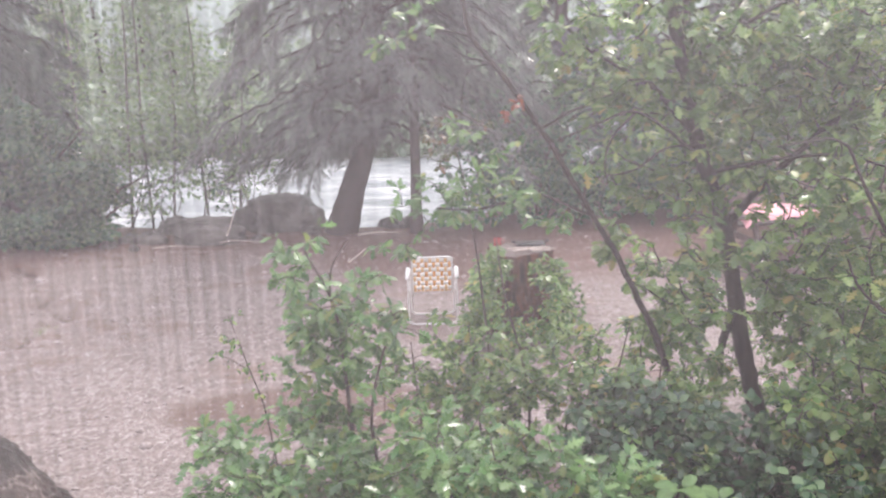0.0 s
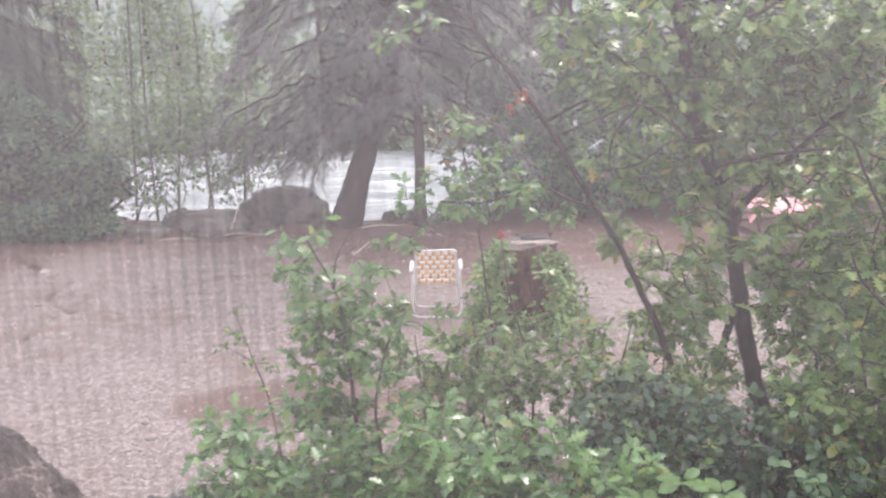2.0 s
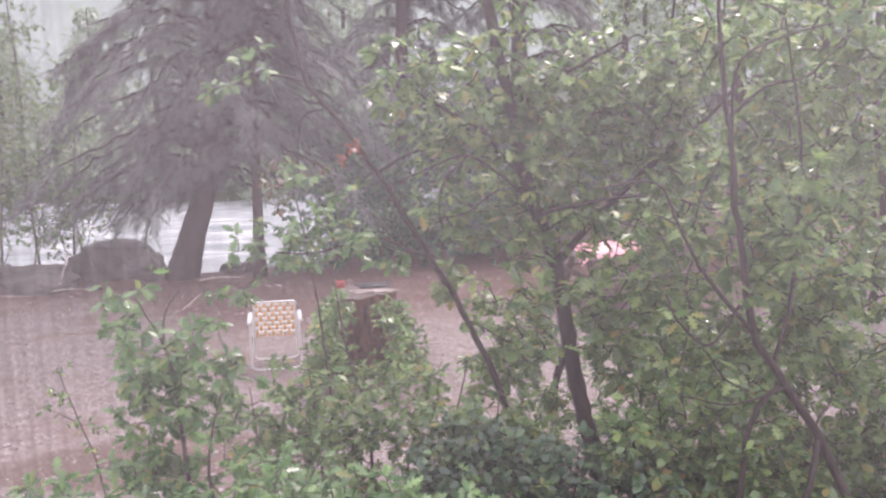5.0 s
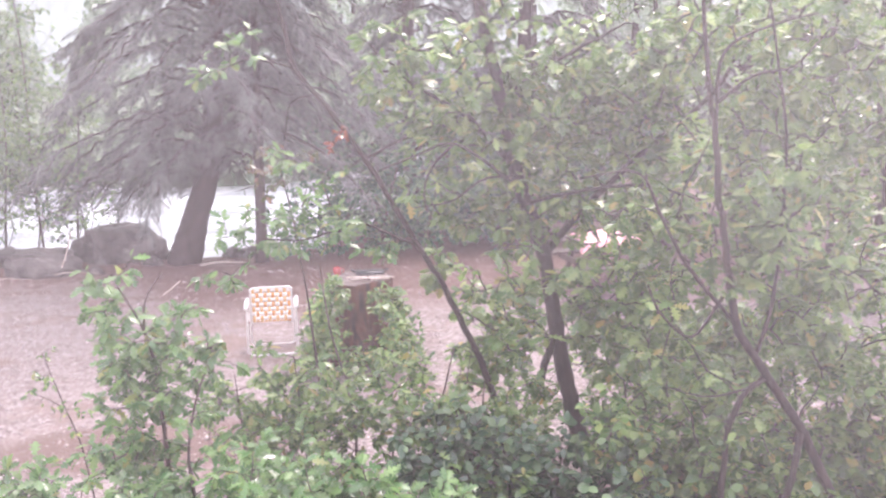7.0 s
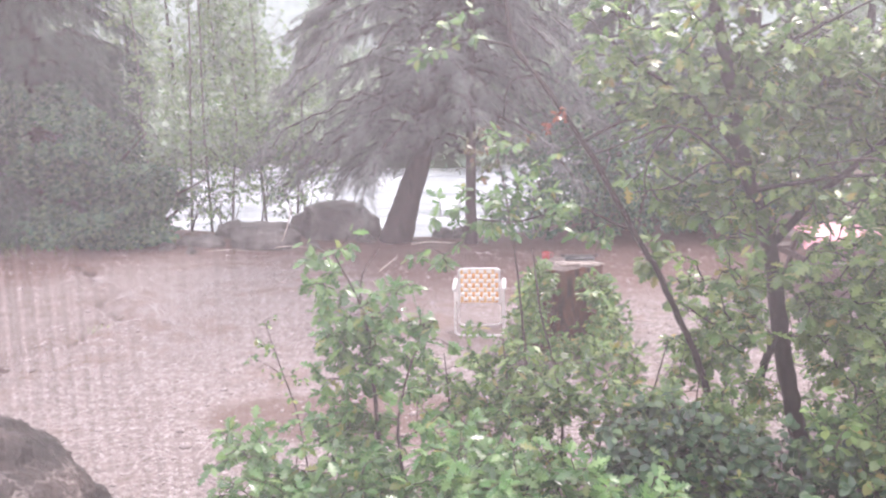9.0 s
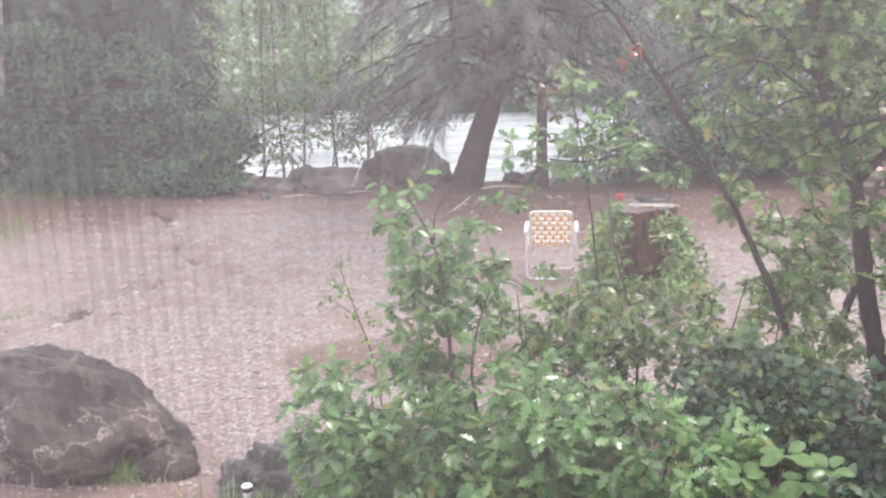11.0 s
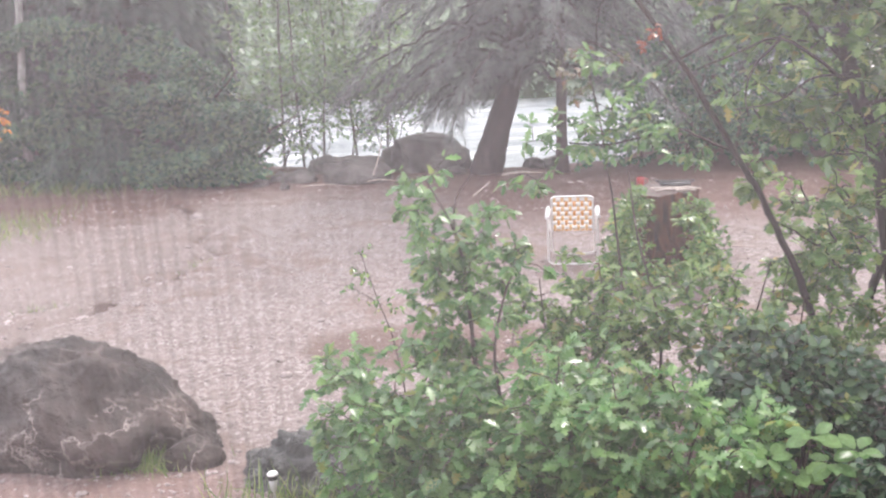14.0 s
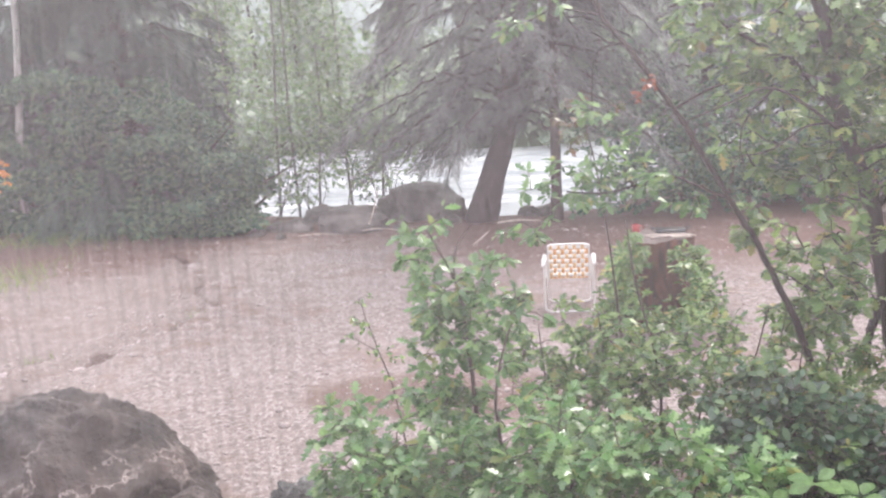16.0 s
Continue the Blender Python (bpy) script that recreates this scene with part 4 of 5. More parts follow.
# ---- covered picnic table among the trees ----
def picnic_table(at, turn):
    t = thing("picnic_table", at, "weathered wooden picnic table under the trees", "table")
    t.rotation_euler = (0, 0, radians(turn))
    for i in range(5):
        bm = bmesh.new()
        box(bm, (0, -0.31 + i * 0.155, 0.735), (1.8, 0.14, 0.038), 0.004)
        part("plank", bm, TABLE_WOOD, t, "", False)
    for s in (-1, 1):
        for k in range(2):
            bm = bmesh.new()
            box(bm, (0, s * (0.62 + 0.14 * k), 0.44), (1.8, 0.13, 0.038), 0.004)
            part("bench_plank", bm, TABLE_WOOD, t, "", False)
        bm = bmesh.new()
        box(bm, (s * 0.62, 0, 0.39), (0.04, 1.5, 0.09), 0.004)
        box(bm, (s * 0.62, 0, 0.68), (0.04, 0.7, 0.07), 0.004)
        part("crossbeam", bm, TABLE_WOOD, t, "", False)
        for q in (-1, 1):
            v, f = tube([(s * 0.62 + 0.045, q * 0.26, 0.70), (s * 0.62 + 0.045, q * 0.62, 0.0)], [0.042, 0.042], 4)
            piece("leg", v, f, TABLE_WOOD, t, "", False)
    return t


TX, TY = 4.87, 14.5
picnic_table((TX, TY, ground_height(TX, TY)), 8)


def draped_cover(at, turn):
    n, m = 30, 16
    verts = []
    for j in range(m):
        for i in range(n):
            x, y = -0.62 + 1.24 * i / (n - 1), -0.44 + 0.88 * j / (m - 1)
            edge = max(abs(x) - 0.5, 0) + max(abs(y) - 0.34, 0)
            verts.append((x, y, 0.10 * math.exp(-((x + 0.1) / 0.3) ** 2 - (y / 0.25) ** 2) - 0.8 * edge + 0.02 * noise.noise(Vector((x * 6, y * 6, 1)))))
    f = [(j * n + i, j * n + i + 1, (j + 1) * n + i + 1, (j + 1) * n + i) for j in range(m - 1) for i in range(n - 1)]
    ob = piece("tarpaulin", np.array(verts), np.array(f), PINK_CLOTH)
    ob.modifiers.new("thick", "SOLIDIFY").thickness = 0.006
    ob.matrix_basis = pose(*at, 0, 0, turn)
    return tagged(ob, "wet pink tarpaulin spread over the picnic table", "tarpaulin")


draped_cover((TX - 0.12, TY - 0.02, ground_height(TX, TY) + 0.775), 6)


# ---- solar lamp by the path ----
def garden_lamp(at):
    g = thing("garden_lamp", at, "small steel solar stake lamp standing in the grass", "lamp")
    v, f = tube([(0, 0, -0.05), (0, 0, 0.10), (0, 0, 0.24)], [0.007, 0.007, 0.007], 8)
    piece("stake", v, f, STEEL, g)

    def turned(name, prof, material, label=""):
        n = 20
        v_ = [(r * math.cos(2 * math.pi * j / n), r * math.sin(2 * math.pi * j / n), z) for r, z in prof for j in range(n)]
        f_ = [(i * n + j, i * n + (j + 1) % n, (i + 1) * n + (j + 1) % n, (i + 1) * n + j) for i in range(len(prof) - 1) for j in range(n)]
        piece(name, v_, f_, material, g, label)

    turned("lens", [(0, 0.24), (0.020, 0.24), (0.028, 0.30), (0.030, 0.325), (0, 0.325)], CLEAR, "clear plastic lens")
    turned("collar", [(0.012, 0.322), (0.036, 0.322), (0.038, 0.345), (0.034, 0.352), (0, 0.352)], IRON, "black collar")
    turned("cap", [(0.034, 0.350), (0.037, 0.354), (0.030, 0.364), (0, 0.368)], WHITE_PLASTIC, "pale solar cap")
    return g


garden_lamp((-1.865, 5.95, ground_height(-1.865, 5.95) - 0.05))


# ---- grass ----
def grass(name, label, spots, n, height, seed):
    rng = np.random.default_rng(seed)
    pos = []
    for x, y, rx, ry in spots:
        k = int(n * rx * ry)
        p = rng.normal(0, 0.5, (k, 2)) * (rx, ry) + (x, y)
        pos.append(np.array([(a, b_, ground_height(a, b_) - 0.01) for a, b_ in p]))
    pos = np.concatenate(pos)
    along = rng.normal(0, 0.38, pos.shape)
    along[:, 2] = 1.0
    up = rng.normal(0, 1, pos.shape)
    v, f = spread(BLADE, pos, along, up, height * rng.uniform(0.4, 1.2, len(pos)))
    tagged(piece(name, v, f, GRASS), label, "grass", kind="stuff")


grass("grass", "tufts of wet green grass round the lamp and stones", [(-1.6, 6.1, 0.7, 0.45), (-1.2, 5.7, 0.7, 0.5), (-2.0, 5.9, 0.35, 0.3), (-0.6, 5.8, 1.0, 0.5), (0.6, 5.7, 1.4, 0.6)], 800, 0.24, 1)
grass("grass", "small tuft of grass at the foot of the boulder", [(-3.05, 6.55, 0.32, 0.12)], 5200, 0.20, 2)
grass("grass", "rough grass at the edge of the gravel lot", [(-8.6, 13.6, 0.7, 1.6), (-9.9, 16.9, 2.0, 0.7), (-7.3, 17.5, 1.6, 0.4), (-6.0, 17.5, 1.0, 0.3)], 420, 0.24, 3)
grass("grass", "sparse weeds growing along the rill", [(-5.9, 10.2, 0.4, 0.2), (-4.9, 12.0, 0.2, 0.2)], 700, 0.12, 4)


# ---- spruces ----
def spruce(label, trunk, r0, seed, low, height, reach, count, sprays=34, size=0.42, bark=None, skip=None, needle=None, tier=0.0, skirt=()):
    """trunk: points to the top. Branches droop and carry hanging sprays."""
    rng = np.random.default_rng(seed)
    base = Vector(trunk[0])
    off = np.array(base)
    top = thing("spruce", base, label, "tree")
    line = smooth_line(trunk, 8)
    flare = [r0 * 1.35, r0 * 0.95, r0 * 0.86, r0 * 0.75, r0 * 0.6, r0 * 0.4, 0.04]
    v, f = tube(line - off, flare, 18, 0.05, rng)
    piece("trunk", v, f, bark or SPRUCE_BARK, top)
    wood, pos, along = [], [], []
    for i in range(count + len(skirt)):
        z = low + (height - low) * (i + rng.random()) / count
        if tier:
            z = round(z / tier) * tier + rng.normal(0, 0.05)
        k = np.argmin(np.abs(line[:, 2] - z))
        p = line[k]
        a = rng.uniform(0, 2 * math.pi)
        if i < count and skip is not None and skip(a, z):
            continue
        far = reach * (1 - 0.75 * min(1.0, (z - low) / (height - low))) * rng.uniform(0.55, 1.1)
        if i >= count:
            # low dead-looking boughs that hang over the bank
            z, a, far = skirt[i - count]
            p = line[np.argmin(np.abs(line[:, 2] - z))]
        d = np.array((math.cos(a), math.sin(a), 0.0))
        pts = [p, p + d * far * 0.35 + (0, 0, 0.10 * far), p + d * far * 0.7 - (0, 0, 0.05 * far), p + d * far - (0, 0, 0.30 * far)]
        b = smooth_line(pts, 6)
        b[1:] += rng.normal(0, 0.03, b[1:].shape)
        wood.append(tube(b - off, [0.035, 0.022, 0.008], 5))
        m = int(sprays * far / reach) + 4
        u = rng.uniform(0.12, 1.0, m) ** 0.8
        q = np.array([b[int(x * (len(b) - 1))] for x in u]) + rng.normal(0, 0.05, (m, 3))
        side = np.cross(d, (0, 0, 1)) * rng.choice([-1, 1], m)[:, None]
        pos.append(q)
        along.append(d * rng.uniform(0.2, 1.0, (m, 1)) + side * rng.uniform(0.1, 0.9, (m, 1)) - np.array((0, 0, 1)) * rng.uniform(0.05, 0.9, (m, 1)))
    v, f = joined(wood)
    tagged(piece("branches", v, f, bark or SPRUCE_BARK, top), kind="stuff")
    pos, along = np.concatenate(pos), np.concatenate(along)
    up = np.array((0, 0, 1.0)) + rng.normal(0, 0.3, pos.shape)
    v, f = spread(SPRAY, pos - off, along, up, size * rng.uniform(0.6, 1.25, len(pos)))
    tagged(piece("crown", v, f, needle or HAZED_NEEDLE, top), kind="stuff")
    return top


spruce("big dark spruce leaning over the river bank", [(-1.85, 17.8, -0.05), (-1.62, 17.8, 0.69), (-1.37, 17.8, 1.47), (-1.25, 17.8, 2.24), (-1.15, 17.8, 3.1), (-1.08, 17.8, 3.95), (-0.9, 17.8, 7.5), (-0.6, 17.9, 13.0)], 0.225, 11, 1.35, 12.5, 3.6, 205, 85, 0.33,
       skirt=((1.35, 3.0, 1.2), (1.5, 3.4, 1.5), (1.65, 2.8, 1.7), (1.8, 3.2, 2.0), (1.95, 3.6, 1.8), (2.1, 2.9, 2.3), (1.6, 3.9, 1.2), (2.0, 0.2, 1.0), (2.2, 3.3, 2.6)),
       skip=lambda a, z: z < 2.0 and math.cos(a) > -0.2)
spruce("slim dark spruce with a straight trunk on the bank", [(-0.49, 17.6, -0.05), (-0.48, 17.6, 0.8), (-0.46, 17.6, 2.5), (-0.42, 17.6, 5.0), (-0.4, 17.6, 8.0)], 0.10, 12, 1.5, 7.8, 1.9, 90, 60, 0.30,
       skip=lambda a, z: z < 2.2 and math.sin(a) < 0)
spruce("dark spruce behind the stump in the rain", [(2.6, 22.5, -0.1), (2.6, 22.5, 3), (2.7, 22.5, 7), (2.7, 22.5, 12)], 0.17, 13, 0.5, 11.5, 2.8, 100, 60, 0.38)
spruce("dark spruce in the wood beyond the table", [(5.2, 22.5, -0.1), (5.2, 22.5, 3), (5.3, 22.5, 8), (5.3, 22.5, 13)], 0.18, 14, 1.0, 12.5, 3.0, 90, 55, 0.38)
spruce("dark spruce in the wood beyond the table", [(9.5, 20.5, -0.1), (9.5, 20.5, 3), (9.4, 20.5, 8), (9.4, 20.5, 13)], 0.18, 15, 1.0, 12.5, 3.2, 90, 55, 0.38)
for k, (x, y, h) in enumerate(((-8.9, 19.2, 10.0), (-11.2, 19.8, 12.0), (-14.2, 20.6, 12.0))):
    spruce("dense green-blue spruce behind the willow thicket", [(x, y, -0.1), (x, y, 3), (x, y, 8), (x + 0.1, y, h + 0.5)], 0.18, 16 + k, 0.6, h, 2.6, 210, 95, 0.38, needle=FIR_NEEDLE, tier=0.5)

# ---- thicket at the left edge of the lot ----
for i, (x, y, h, w) in enumerate(((-13.8, 18.9, 3.2, 1.5), (-12.2, 18.6, 3.0, 1.5), (-10.5, 18.4, 2.8, 1.5), (-9.2, 18.3, 2.9, 1.3), (-8.2, 18.1, 2.9, 1.2), (-7.3, 18.1, 2.3, 1.0), (-6.5, 18.0, 1.3, 0.8))):
    rng = np.random.default_rng(50 + i)
    stems = [([(x + rng.normal(0, 0.25), y + rng.normal(0, 0.2), 0), (x + rng.normal(0, 0.4), y, h * 0.45), (x + rng.normal(0, 0.6), y, h * 0.85)], 0.035, 0.012) for _ in range(5)]
    blobs = []
    for _ in range(25):
        z = h * rng.uniform(0.06, 1.0)
        blobs.append((x + rng.uniform(-1, 1) * w * 0.85 * (1.15 - 0.5 * z / h), y - 0.35 + rng.normal(0, 0.32), z, rng.uniform(0.20, 0.36)))
    blobs += [(x + k * w * 0.5, y - 0.7, rng.uniform(0.12, 0.35), 0.34) for k in (-1.2, -0.6, 0.0, 0.6, 1.2)]
    plant("willow_shrub", "dense dark green willow shrub at the lot's edge", "shrub", stems, blobs, GREY_TWIG, WILLOW, SMALL, rng, 0.125, 30, 8, "willow thicket", twig=0.004, squash=0.45)

# ---- thin alders by the water ----
for i, (x, y, h, lean) in enumerate(((-5.85, 18.8, 6.2, 0.1), (-5.5, 19.0, 6.6, -0.05), (-5.05, 18.7, 3.2, 0.1), (-3.9, 19.1, 3.6, 0.1), (-6.6, 19.2, 5.6, -0.2), (-4.5, 19.3, 5.2, -0.1))):
    rng = np.random.default_rng(70 + i)
    stems = [([(x, y, -0.3), (x + lean, y, h * 0.3), (x + lean * 1.5 + 0.06, y, h * 0.65), (x + lean * 2, y, h)], 0.030, 0.010)]
    blobs = [(x + lean * 2 * k + rng.normal(0, 0.35), y + rng.normal(0, 0.35), h * k, rng.uniform(0.28, 0.5)) for k in np.linspace(0.16, 1.0, 14)]
    plant("alder", "thin pale green alder sapling by the river", "tree", stems, blobs, ALDER_BARK, ASPEN_LEAF, SMALL, rng, 0.07, 9, 9, "alders by the water", twig=0.004)

# twiggy alder scrub in front of the water
for i, (x, y) in enumerate(((-5.9, 18.5), (-5.2, 18.9), (-4.5, 18.7), (-3.9, 19.2), (-6.5, 18.6))):
    rng = np.random.default_rng(76 + i)
    stems = [([(x + rng.normal(0, 0.1), y, -0.2), (x + rng.normal(0, 0.25), y, 0.7), (x + rng.normal(0, 0.4), y, 1.5)], 0.009, 0.004) for _ in range(4)]
    blobs = [(x + rng.normal(0, 0.35), y + rng.normal(0, 0.2), rng.uniform(0.2, 1.5), 0.25) for _ in range(7)]
    plant("alder_scrub", "low twiggy alder scrub at the water's edge", "shrub", stems, blobs, GREY_TWIG, WILLOW, SMALL, rng, 0.05, 14, 5, "alder scrub", twig=0.004)

# pale aspen pole and the orange-leaved bush at the lot's far edge
rng = np.random.default_rng(81)
plant("aspen", "slim aspen with a pale straight trunk", "tree", [([(-10.7, 18.0, 0), (-10.52, 18.0, 1.9), (-10.25, 18.0, 4.28), (-10.0, 18.0, 8.5)], 0.09, 0.04)],
      [(-10.2, 18, 6.2, 0.8), (-9.9, 18.3, 7.4, 0.9), (-10.8, 18, 6.9, 0.7), (-10.4, 18.2, 8.2, 0.8)], PALE_BARK, ASPEN_LEAF, SMALL, rng, 0.09, 12, 6)
rng = np.random.default_rng(82)
plant("azalea_bush", "bush with orange flowering shoots", "shrub", [([(-6.3, 9.0, 0), (-6.1, 9.0, 1.3), (-5.48, 9.0, 2.3)], 0.02, 0.006), ([(-6.3, 9.0, 0.3), (-6.0, 9.0, 1.8), (-5.45, 9.0, 2.85)], 0.014, 0.005)],
      [(-5.40, 9, 2.38, 0.13), (-5.46, 9, 2.62, 0.10), (-5.40, 9, 2.86, 0.09), (-5.38, 9, 2.2, 0.12)], GREY_TWIG, ORANGE_LEAF, SMALL, rng, 0.055, 40, 7)

# ---- low green behind the stump, along the water ----
rng = np.random.default_rng(90)
BACK = [(0.16, 17.8, 0.33, 0.49), (0.96, 17.8, 0.4, 0.54), (1.76, 17.8, 0.48, 0.59), (2.55, 17.8, 0.55, 0.59), (0.58, 17.8, 1.01, 0.49), (1.57, 17.8, 1.08, 0.59)]
plant("bank_shrub", "dark wet shrub along the bank behind the stump", "shrub", [([(0.9, 17.9, 0), (0.8, 17.9, 0.6), (0.6, 17.8, 1.3)], 0.03, 0.01), ([(1.6, 17.9, 0), (1.7, 17.9, 0.7), (1.9, 17.8, 1.5)], 0.03, 0.01), ([(2.4, 17.9, 0), (2.5, 17.9, 0.7), (2.6, 17.8, 1.2)], 0.03, 0.01)],
      BACK + filling(rng, 34, (0.35, 18.0, 0.3), (6.0, 20.0, 2.6), 0.5) + [(3.2, 17.9, 0.9, 0.6), (4.0, 18.2, 1.2, 0.7), (5.2, 18.5, 1.5, 0.8), (6.4, 18.2, 1.3, 0.8), (7.6, 18, 1.5, 0.9)], GREY_TWIG, WILLOW, SMALL, rng, 0.11, 9, 8, twig=0.006)
for i, (x, y) in enumerate(((8.2, 14.5), (10.5, 17.0), (6.9, 17.4), (7.6, 12.2))):
    rng = np.random.default_rng(95 + i)
    plant("oak_sapling", "young oak in the wood beyond the lot", "tree", [([(x, y, 0), (x + 0.1, y, 1.5), (x - 0.1, y, 3.2), (x, y, 5.5)], 0.06, 0.02)],
          [(x + rng.normal(0, 0.7), y + rng.normal(0, 0.5), rng.uniform(0.8, 5.6), rng.uniform(0.4, 0.6)) for _ in range(16)], BARK, OAK_LEAF, SMALL, rng, 0.12, 6, 7, "oaks beyond the lot", twig=0.006)


# ---- woods on the far bank ----
def far_wood():
    rng = np.random.default_rng(120)
    pos, wood = [], []
    for i in range(60):
        x = rng.uniform(-40, 44)
        y = river_edge(x) + rng.uniform(17, 42) if x < 8 else rng.uniform(28, 48)
        h = rng.uniform(4, 9) if x < 2 else rng.uniform(6, 13)
        wood.append(tube([(x, y, -0.5), (x + rng.normal(0, 0.3), y, h)], [0.16, 0.04], 6))
        n = 760
        k = rng.uniform(0.05, 1, n)
        r = 2.2 * (1.05 - k) ** 0.7 + 0.3
        a = rng.uniform(0, 2 * np.pi, n)
        q = r * np.sqrt(rng.uniform(0.2, 1, n))
        pos.append(np.stack([x + q * np.cos(a), y + q * np.sin(a), k * h], -1))
    v, f = joined(wood)
    trees = thing("far_trees", (0, 40, 0), "trees on the far river bank, mist put into their pale leaf colour", "trees", kind="stuff")
    ob = piece("trunks", v - (0, 40, 0), f, SPRUCE_BARK, trees)
    for i in range(90):
        x = rng.uniform(-36, 12)
        c = np.array((x, river_edge(x) + rng.uniform(14.5, 19), rng.uniform(0.0, 1.2)))
        pos.append(c + rng.normal(0, 1, (160, 3)) * (0.8, 0.5, 0.55))
    pos = np.concatenate(pos)
    along = rng.normal(0, 0.6, pos.shape) - (0, 0, 0.3)
    up = rng.normal(0, 0.4, pos.shape) + (0, -0.4, 1)
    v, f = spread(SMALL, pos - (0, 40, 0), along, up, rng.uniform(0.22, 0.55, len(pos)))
    piece("crowns", v, f, HAZED_LEAF, trees)


far_wood()

# ---- vine on the stump ----
rng = np.random.default_rng(130)
plant("oak_shoots", "young oak shoots growing round the stump", "shrub", [([(0.5, 11.1, 0), (0.45, 11.0, 0.5), (0.55, 11.0, 0.95)], 0.012, 0.004), ([(1.25, 11.15, 0), (1.3, 11.0, 0.4), (1.2, 11.0, 0.8)], 0.012, 0.004), ([(0.9, 11.0, 0), (0.85, 10.9, 0.4)], 0.01, 0.004)],
      [(0.41, 10.7, 0.75, 0.15), (0.5, 10.7, 0.43, 0.16), (0.34, 10.7, 0.25, 0.15), (1.1, 10.7, 0.79, 0.12), (1.19, 10.7, 0.47, 0.14), (1.13, 10.7, 0.23, 0.14), (0.77, 10.7, 0.17, 0.14), (0.6, 10.7, 0.99, 0.12), (0.48, 11.2, 0.6, 0.16), (0.42, 11.2, 0.35, 0.18), (1.28, 11.2, 0.62, 0.15), (1.32, 11.2, 0.38, 0.17), (1.34, 11.2, 0.15, 0.18), (1.0, 11.0, 0.12, 0.16), (0.62, 11.1, 0.78, 0.10), (1.05, 11.1, 0.85, 0.08), (0.55, 11.15, 0.88, 0.12), (0.48, 11.15, 0.72, 0.13), (1.2, 11.2, 0.80, 0.09)], GREY_TWIG, OAK_LEAF, LOBED, rng, 0.085, 62, 8)

# ---- leaning oak stem with its thin branches ----
rng = np.random.default_rng(140)
LEAN_LEAVES = [(-0.28, 7.5, 2.17, 0.09), (-0.08, 7.5, 2.19, 0.15), (0.12, 7.5, 2.1, 0.15), (0.25, 7.5, 2.26, 0.15), (0.45, 7.5, 2.21, 0.15), (-0.21, 7.5, 1.86, 0.11), (-0.42, 7.5, 1.86, 0.07), (0.22, 7.5, 2.65, 0.12), (0.42, 7.5, 2.46, 0.11), (0.62, 7.5, 2.21, 0.13), (0.82, 7.5, 2.03, 0.12), (-0.32, 7.5, 3.35, 0.07), (-0.15, 7.5, 3.46, 0.09), (-0.36, 7.5, 3.26, 0.05), (-0.07, 7.5, 3.52, 0.1)]
plant("leaning_oak", "thin leaning oak stem with sparse pale green leaves", "tree",
      [([(1.84, 7.5, 0), (1.72, 7.5, 0.72), (1.57, 7.5, 1.16), (1.46, 7.5, 1.40), (1.30, 7.5, 1.73), (1.13, 7.5, 2.03), (0.76, 7.5, 2.67), (0.43, 7.5, 3.14), (0.28, 7.5, 3.33), (0.22, 7.5, 3.6), (0.10, 7.5, 4.2)], 0.028, 0.016),
       ([(1.13, 7.5, 2.03), (1.02, 7.5, 2.07), (0.88, 7.5, 2.14), (0.70, 7.5, 2.20), (0.3, 7.5, 2.1), (0.0, 7.5, 2.12)], 0.014, 0.005),
       ([(0.28, 7.5, 3.33), (0.16, 7.5, 3.36), (-0.04, 7.5, 3.39), (-0.24, 7.5, 3.31)], 0.009, 0.004),
       ([(0.76, 7.5, 2.67), (1.02, 7.5, 2.80), (1.30, 7.5, 2.86), (1.52, 7.5, 2.85)], 0.012, 0.006),
       ([(0.43, 7.5, 3.14), (0.27, 7.5, 3.10), (0.21, 7.5, 2.95), (0.20, 7.6, 2.6)], 0.008, 0.004)],
      LEAN_LEAVES, BARK, LIGHT_OAK, LOBED, rng, 0.10, 20, 6, loose=150)
rng = np.random.default_rng(141)
plant("oak_shoot", "thin oak shoot with browning leaves", "shrub", [([(0.42, 7.9, 0), (0.36, 7.9, 1.0), (0.25, 7.9, 2.0), (0.1, 7.9, 2.8)], 0.014, 0.004)], [(0.06, 7.9, 2.59, 0.15), (-0.03, 7.9, 2.47, 0.12), (0.04, 7.9, 2.74, 0.09), (0.31, 7.9, 2.69, 0.09)], GREY_TWIG, BROWN_LEAF, LOBED, rng, 0.06, 22, 6)
rng = np.random.default_rng(142)
plant("red_leaf_sprig", "sprig of red autumn leaves on the oak", "sprig", [([(0.76, 7.42, 2.66), (0.66, 7.40, 2.75), (0.60, 7.40, 2.84)], 0.005, 0.003)], [(0.58, 7.40, 2.86, 0.06), (0.52, 7.4, 2.80, 0.04)], BARK, RED_LEAF, LOBED, rng, 0.06, 60, 5)

